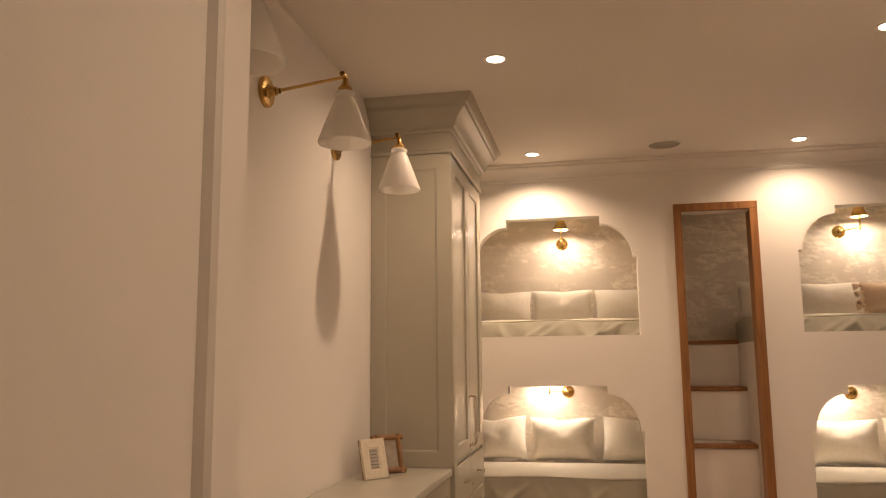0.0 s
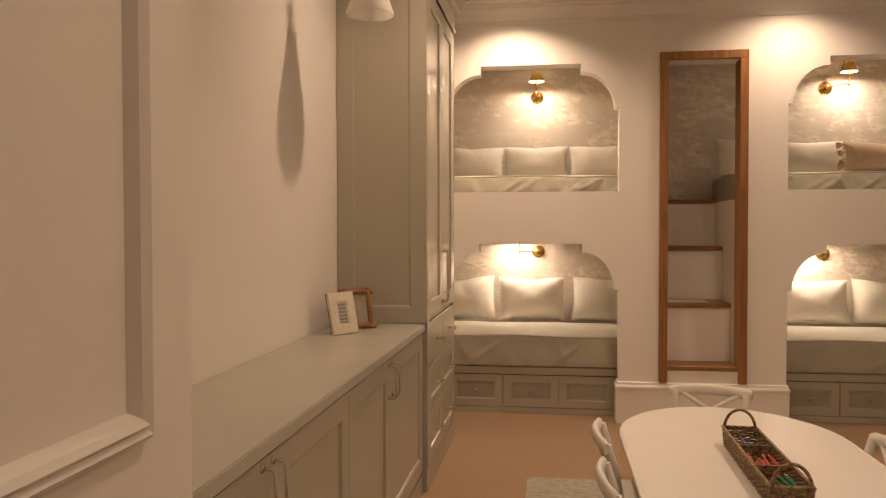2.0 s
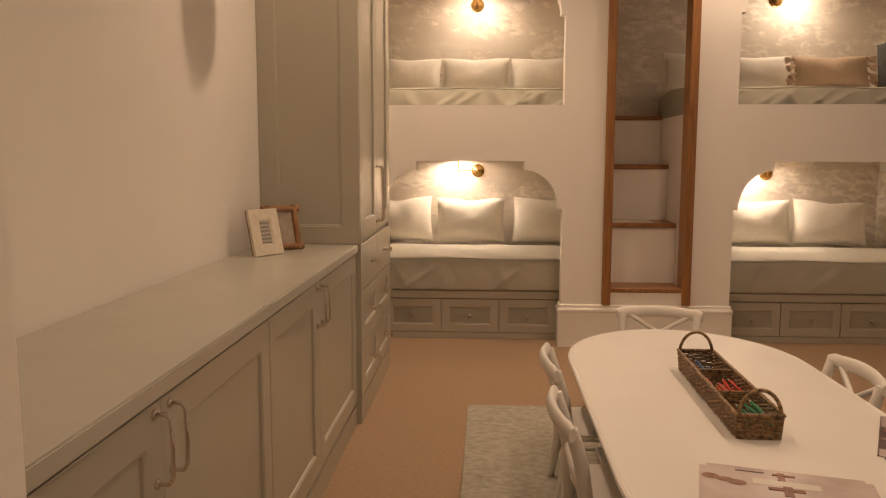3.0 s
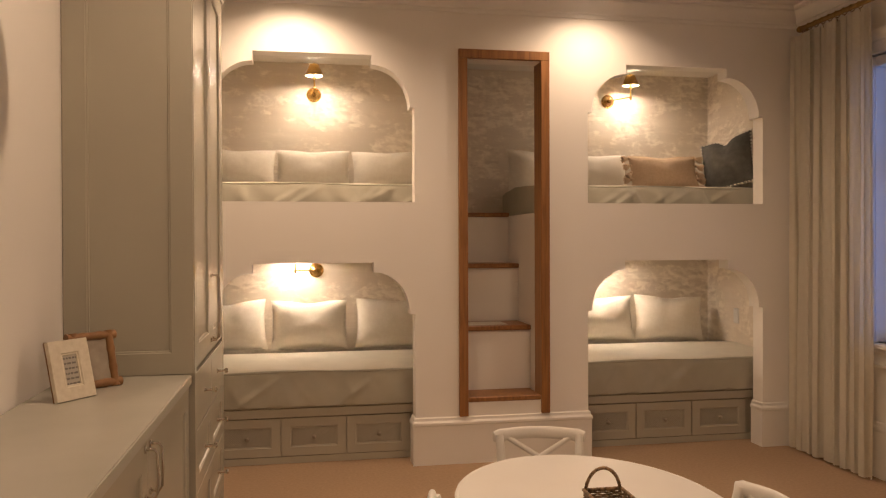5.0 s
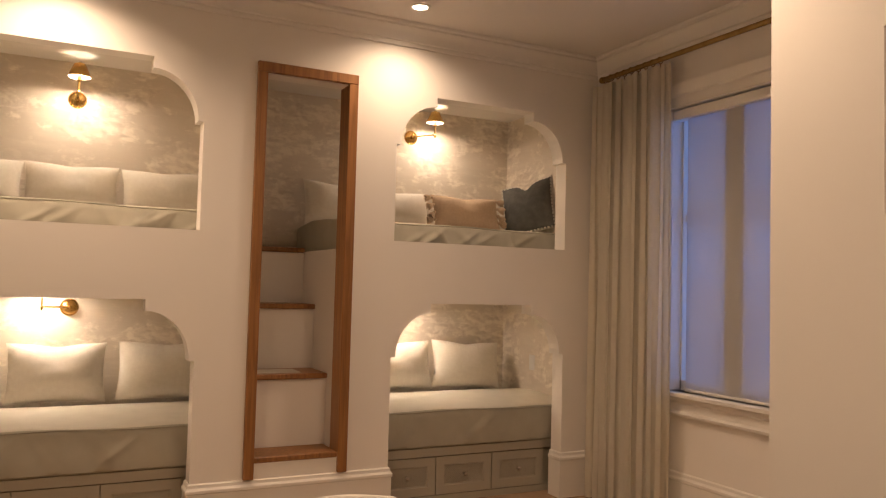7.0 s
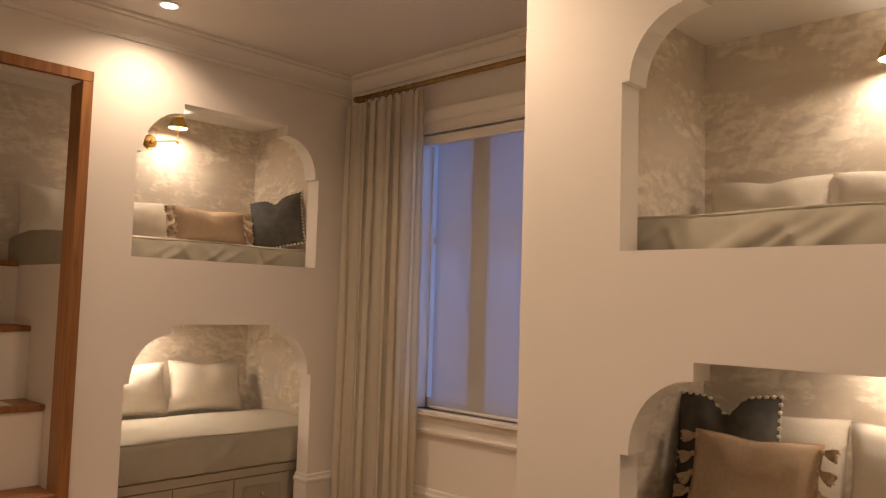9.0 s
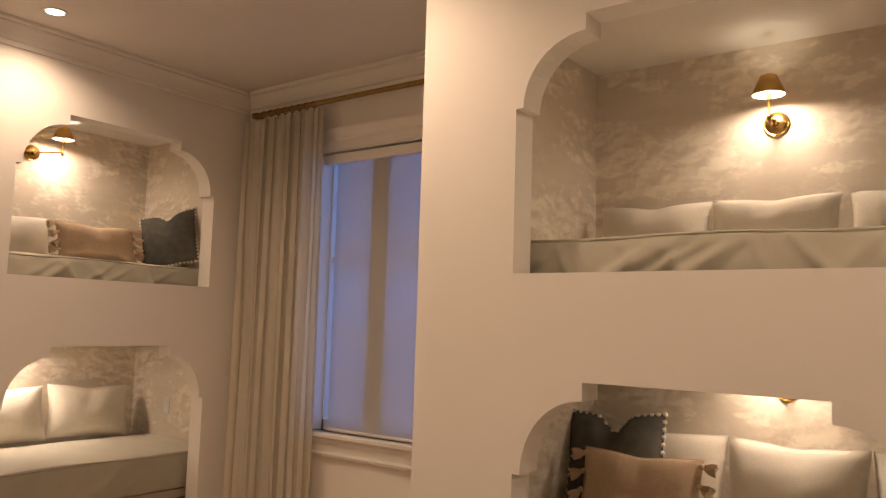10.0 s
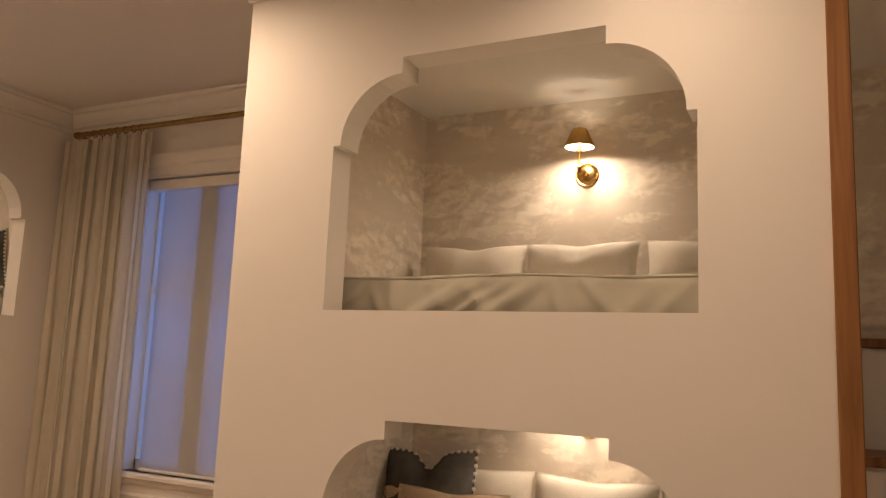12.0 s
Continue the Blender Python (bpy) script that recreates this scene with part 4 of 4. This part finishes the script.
def table_outline(grow=0.0, n=20):
    hw, y0, y1, e = 0.482 + grow, -3.50, -2.28, 0.59 + grow
    pts = [(TX + hw * math.cos(math.pi * i / n), y1 + e * math.sin(math.pi * i / n)) for i in range(n + 1)]
    return pts + [(TX - hw * math.cos(math.pi * i / n), y0 - e * math.sin(math.pi * i / n)) for i in range(n + 1)]


def table():
    t = thing("play_table", "low white oval play table", "table")
    bm = bmesh.new()
    rings = [[bm.verts.new((x, y, z)) for x, y in table_outline(g)] for g, z in ((-0.035, TZ - 0.034), (-0.012, TZ - 0.030), (-0.004, TZ - 0.022), (0.0, TZ - 0.012), (-0.002, TZ - 0.004), (-0.010, TZ - 0.0005), (-0.016, TZ - 0.003), (-0.022, TZ))]
    for a, b in zip(rings, rings[1:]):
        for i in range(len(a)):
            bm.faces.new((a[i], a[(i + 1) % len(a)], b[(i + 1) % len(a)], b[i]))
    bm.faces.new(rings[-1]), bm.faces.new(rings[0][::-1])
    part("tabletop", bm, WHITE, t, smooth=30)
    part("apron", sweep([(0, 0.40), (0.018, 0.40), (0.018, TZ - 0.035), (0, TZ - 0.035)], table_outline(-0.12), closed=True), WHITE, t, smooth=30)
    for sx in (-1, 1):
        for y in (-3.62, -2.16):
            part("leg", lathe([(0.016, 0.009), (0.02, 0.02), (0.024, 0.22), (0.034, 0.36), (0.028, 0.375), (0.034, 0.385), (0.034, 0.474)], 16, m=Matrix.Translation((TX + sx * 0.30, y, 0))), WHITE, t, smooth=40)


table()


def chair(at):
    """A small cross-back chair; it faces +y, its back at -y; origin on the floor under the seat."""
    c = thing("child_chair", "small white cross-back chair at the play table", "chair", at, "chairs round the table")
    part("seat", box(-0.185, -0.15, 0.262, 0.185, 0.17, 0.285, 0.009, seg=2), WHITE, c, smooth=40)
    for sx in (-1, 1):
        part("front_leg", tube([(sx * 0.16, 0.145, 0.262), (sx * 0.17, 0.155, 0.012)], [0.015, 0.012], 10), WHITE, c, smooth=50)
        part("back_leg", tube([(sx * 0.17, -0.19, 0.012), (sx * 0.172, -0.165, 0.15), (sx * 0.178, -0.155, 0.29), (sx * 0.188, -0.175, 0.42), (sx * 0.194, -0.205, 0.512)], [0.015, 0.020, 0.023, 0.022, 0.020], 10), WHITE, c, smooth=50)
    n = 14
    rail = [(0.222 * (2 * i / n - 1), -0.205 - 0.035 * (1 - (2 * i / n - 1) ** 2), 0.505 + 0.012 * (1 - (2 * i / n - 1) ** 2)) for i in range(n + 1)]
    bm = tube(rail, [0.020 if i in (0, n) else (0.027 if i in (1, n - 1) else 0.024) for i in range(n + 1)], 12)
    for v in bm.verts:
        mid = -0.205 - 0.035 * (1 - min(1.0, abs(v.co.x) / 0.222) ** 2)
        v.co.y, v.co.z = mid + (v.co.y - mid) * 0.6, 0.51 + (v.co.z - 0.51) * 1.1
    part("top_rail", bm, WHITE, c, smooth=60)
    for sx in (-1, 1):
        part("cross", tube([(sx * 0.165, -0.225, 0.505), (0.0, -0.20, 0.42), (-sx * 0.155, -0.165, 0.31)], 0.012, 8), WHITE, c, smooth=60)
    part("lower_rail", tube([(-0.178, -0.155, 0.31), (0, -0.17, 0.305), (0.178, -0.155, 0.31)], 0.010, 8), WHITE, c, smooth=60)
    for a, b in (((-0.165, 0.15, 0.12), (-0.171, -0.17, 0.12)), ((0.165, 0.15, 0.12), (0.171, -0.17, 0.12)), ((-0.168, 0.0, 0.12), (0.168, 0.0, 0.12))):
        part("stretcher", tube([a, b], 0.008, 8), WHITE, c, smooth=60)
    return c


TALLER = Matrix.Diagonal((0.94, 1, 1.07, 1))
first = chair(pose(0.03, -1.715, 0.0, 0, 0, 169) @ TALLER)
for m in (pose(-0.34, -2.45, 0.0, 0, 0, -90), pose(-0.355, -3.05, 0.0, 0, 0, -88), pose(0.35, -2.57, 0.0, 0, 0, 92), pose(0.335, -3.09, 0.0, 0, 0, 91)):
    copy_thing(first, m)


def basket():
    """A long woven tray with two end loops and two dividers."""
    at = Matrix.Translation((0.006, -2.80, TZ)) @ pose(0, 0, 0, 0, 0, -1)
    b = thing("wicker_basket", "long dark wicker basket holding coloured pencils", "basket", at)
    hw, hl, H = 0.062, 0.380, 0.076

    def ring(z, wave, ph):
        pts = []
        for (ax, ay), (bx, by), n in (((-1, -1), (1, -1), 8), ((1, -1), (1, 1), 40), ((1, 1), (-1, 1), 8), ((-1, 1), (-1, -1), 40)):
            for i in range(n):
                u = i / n
                g = 1 + 0.08 * (z / H)
                px, py = (ax + (bx - ax) * u) * hw * g, (ay + (by - ay) * u) * (hl + 0.006 * z / H)
                k = wave * (1 if (len(pts) + ph) % 2 else -1) * (0 if i == 0 else 1)
                if ax == bx:
                    px += k
                else:
                    py += k
                pts.append((px, py, z))
        return pts

    for i in range(11):
        part("weaver", tube([(x, y, z + 0.0016 * math.sin(17.3 * k * (i + 3))) for k, (x, y, z) in enumerate(ring(0.005 + i * H / 11.5, 0.0034, i))], 0.0036, 5, closed=True), WICKER, b, smooth=80)
    part("rim", tube(ring(H, 0.001, 0), 0.0065, 6, closed=True), WICKER, b, smooth=80)
    part("bottom", box(-hw, -hl, 0.001, hw, hl, 0.006), WICKER, b)
    for y in (-0.13, 0.13):
        for i in range(9):
            part("divider_strand", tube([(-hw + hw * k / 4, y + (0.002 if (k + i) % 2 else -0.002), 0.008 + i * 0.0075) for k in range(9)], 0.0045, 5), WICKER, b, smooth=80)
    for sy in (-1, 1):
        pts = [(0.062 * math.cos(a), sy * hl, H - 0.01 + 0.084 * math.sin(a)) for a in [math.pi * k / 16 for k in range(17)]]
        part("loop_handle", tube(pts, 0.006, 8), WICKER, b, smooth=80)
    rnd = random.Random(3)
    for lo, hi, ids in ((-0.36, -0.16, (3, 4, 3, 3)), (-0.10, 0.10, (0, 1, 2, 0)), (0.16, 0.36, (5, 5))):
        for k in range(12 if hi < 0.3 else 6):
            i = ids[k % len(ids)]
            yy, xx = rnd.uniform(lo, hi - 0.03), rnd.uniform(-0.05, 0.05)
            p = thing("pencil", "coloured pencil lying in the wicker basket", "pencil", at @ pose(xx, (lo + hi) / 2 + rnd.uniform(-0.01, 0.01), 0.018 + 0.011 * (k % 4), rnd.uniform(-3, 3), 0, rnd.uniform(-12, 12)), "coloured pencils")
            part("barrel", tube([(0, -0.085, 0), (0, 0.06, 0)], 0.0052, 6), PENCILS[i], p)
            part("point", tube([(0, 0.06, 0), (0, 0.085, 0)], [0.0052, 0.0008], 6), BONE, p)


basket()


def placemat(at, w, h, face, shapes, label):
    p = thing("placemat", label, "placemat", at)
    bm = box(0, -h, 0.0, w, 0, 0.0016)
    bmesh.ops.bevel(bm, geom=[e for e in bm.edges if abs(e.verts[0].co.z - e.verts[1].co.z) > 0.001], offset=0.018, segments=4, affect="EDGES")
    part("sheet", bm, face, p)
    for k, (x0, y0, x1, y1, m, rnd) in enumerate(shapes):
        lift = 0.0003 * k
        if rnd:
            bm = lathe([(0, 0), (0.5, 0), (0.5, 0.0003), (0, 0.0003)], 16)
            bm.transform(Matrix.Translation(((x0 + x1) / 2, (y0 + y1) / 2, 0.0018 + lift)) @ Matrix.Diagonal((x1 - x0, y1 - y0, 1, 1)))
        else:
            bm = box(x0, y0, 0.0014, x1, y1, 0.0019 + lift)
        part("print", bm, m, p)


GLOSSY = mat("laminated_print", (0.58, 0.49, 0.46), (0.43, 0.335, 0.31), rough=0.28, scale=7, detail=6)
NIGHT = mat("dark_print", (0.16, 0.10, 0.085), (0.03, 0.02, 0.02), rough=0.28, scale=14, detail=6)
RUST = mat("rust_print", (0.30, 0.12, 0.06), (0.15, 0.06, 0.035), rough=0.3, scale=45)
MAUVE = mat("mauve_print", (0.42, 0.33, 0.31), (0.30, 0.22, 0.21), rough=0.28, scale=18)
placemat(Matrix.Translation((-0.221, -3.363, TZ + 0.0005)) @ pose(0, 0, 0, 0, 0, -15), 0.42, 0.29, GLOSSY, [
    (0.13, -0.105, 0.29, -0.07, CARD, 0), (0.005, -0.105, 0.05, -0.07, RUST, 1), (0.04, -0.115, 0.085, -0.085, RUST, 1), (0.07, -0.13, 0.115, -0.095, RUST, 1),
    (0.192, -0.07, 0.21, -0.02, RUST, 0), (0.20, -0.165, 0.222, -0.105, RUST, 0), (0.165, -0.135, 0.25, -0.118, RUST, 0), (0.18, -0.04, 0.235, -0.03, RUST, 0),
    (0.09, -0.032, 0.16, -0.012, MAUVE, 0)], "laminated placemat with a faded photo print")
placemat(Matrix.Translation((0.468, -2.93, TZ + 0.0005)) @ pose(0, 0, 0, 0, 0, -27), 0.13, 0.42, NIGHT, [
    (0.004, -0.13, 0.126, -0.014, MAUVE, 0), (0.012, -0.20, 0.085, -0.135, RUST, 1), (0.02, -0.30, 0.024, -0.17, CARD, 0), (0.06, -0.31, 0.064, -0.19, CARD, 0),
    (0.01, -0.25, 0.11, -0.246, CARD, 0), (0.004, -0.405, 0.126, -0.345, GLOSSY, 0)], "laminated placemat with a dark photo print")


# ---------- small fittings ----------
ot = thing("wall_outlet", "white wall outlet plate in the lower bunk", "outlet", Matrix.Translation((XW - 0.006, 0.77, 0.836)) @ pose(0, 0, 0, 90, 0, -90))
part("plate", box(-0.037, -0.06, 0.0, 0.037, 0.06, 0.006, 0.003), PLASTIC, ot)
for dz in (-0.022, 0.022):
    part("socket", box(-0.016, dz - 0.014, 0.0055, 0.016, dz + 0.014, 0.0075, 0.001), PLASTIC, ot)
sg = thing("paper_sign", "white lettered paper sign standing on the bunk steps", "sign", Matrix.Translation((XC + 0.50, -4.74, 1.29)) @ pose(0, 0, 0, 80, 0, -90))
part("sheet", box(0, 0, 0, 0.28, 0.30, 0.002), CARD, sg)
for word, zz in (("S", 0.17), ("B", 0.11)):
    cu = bpy.data.curves.new("letter", "FONT")
    cu.body, cu.size, cu.extrude = word, 0.05, 0.0004
    cu.materials.append(INK)
    lt = new("letter", cu)
    lt.parent, lt.matrix_basis = sg, Matrix.Translation((0.03, zz, 0.0025))
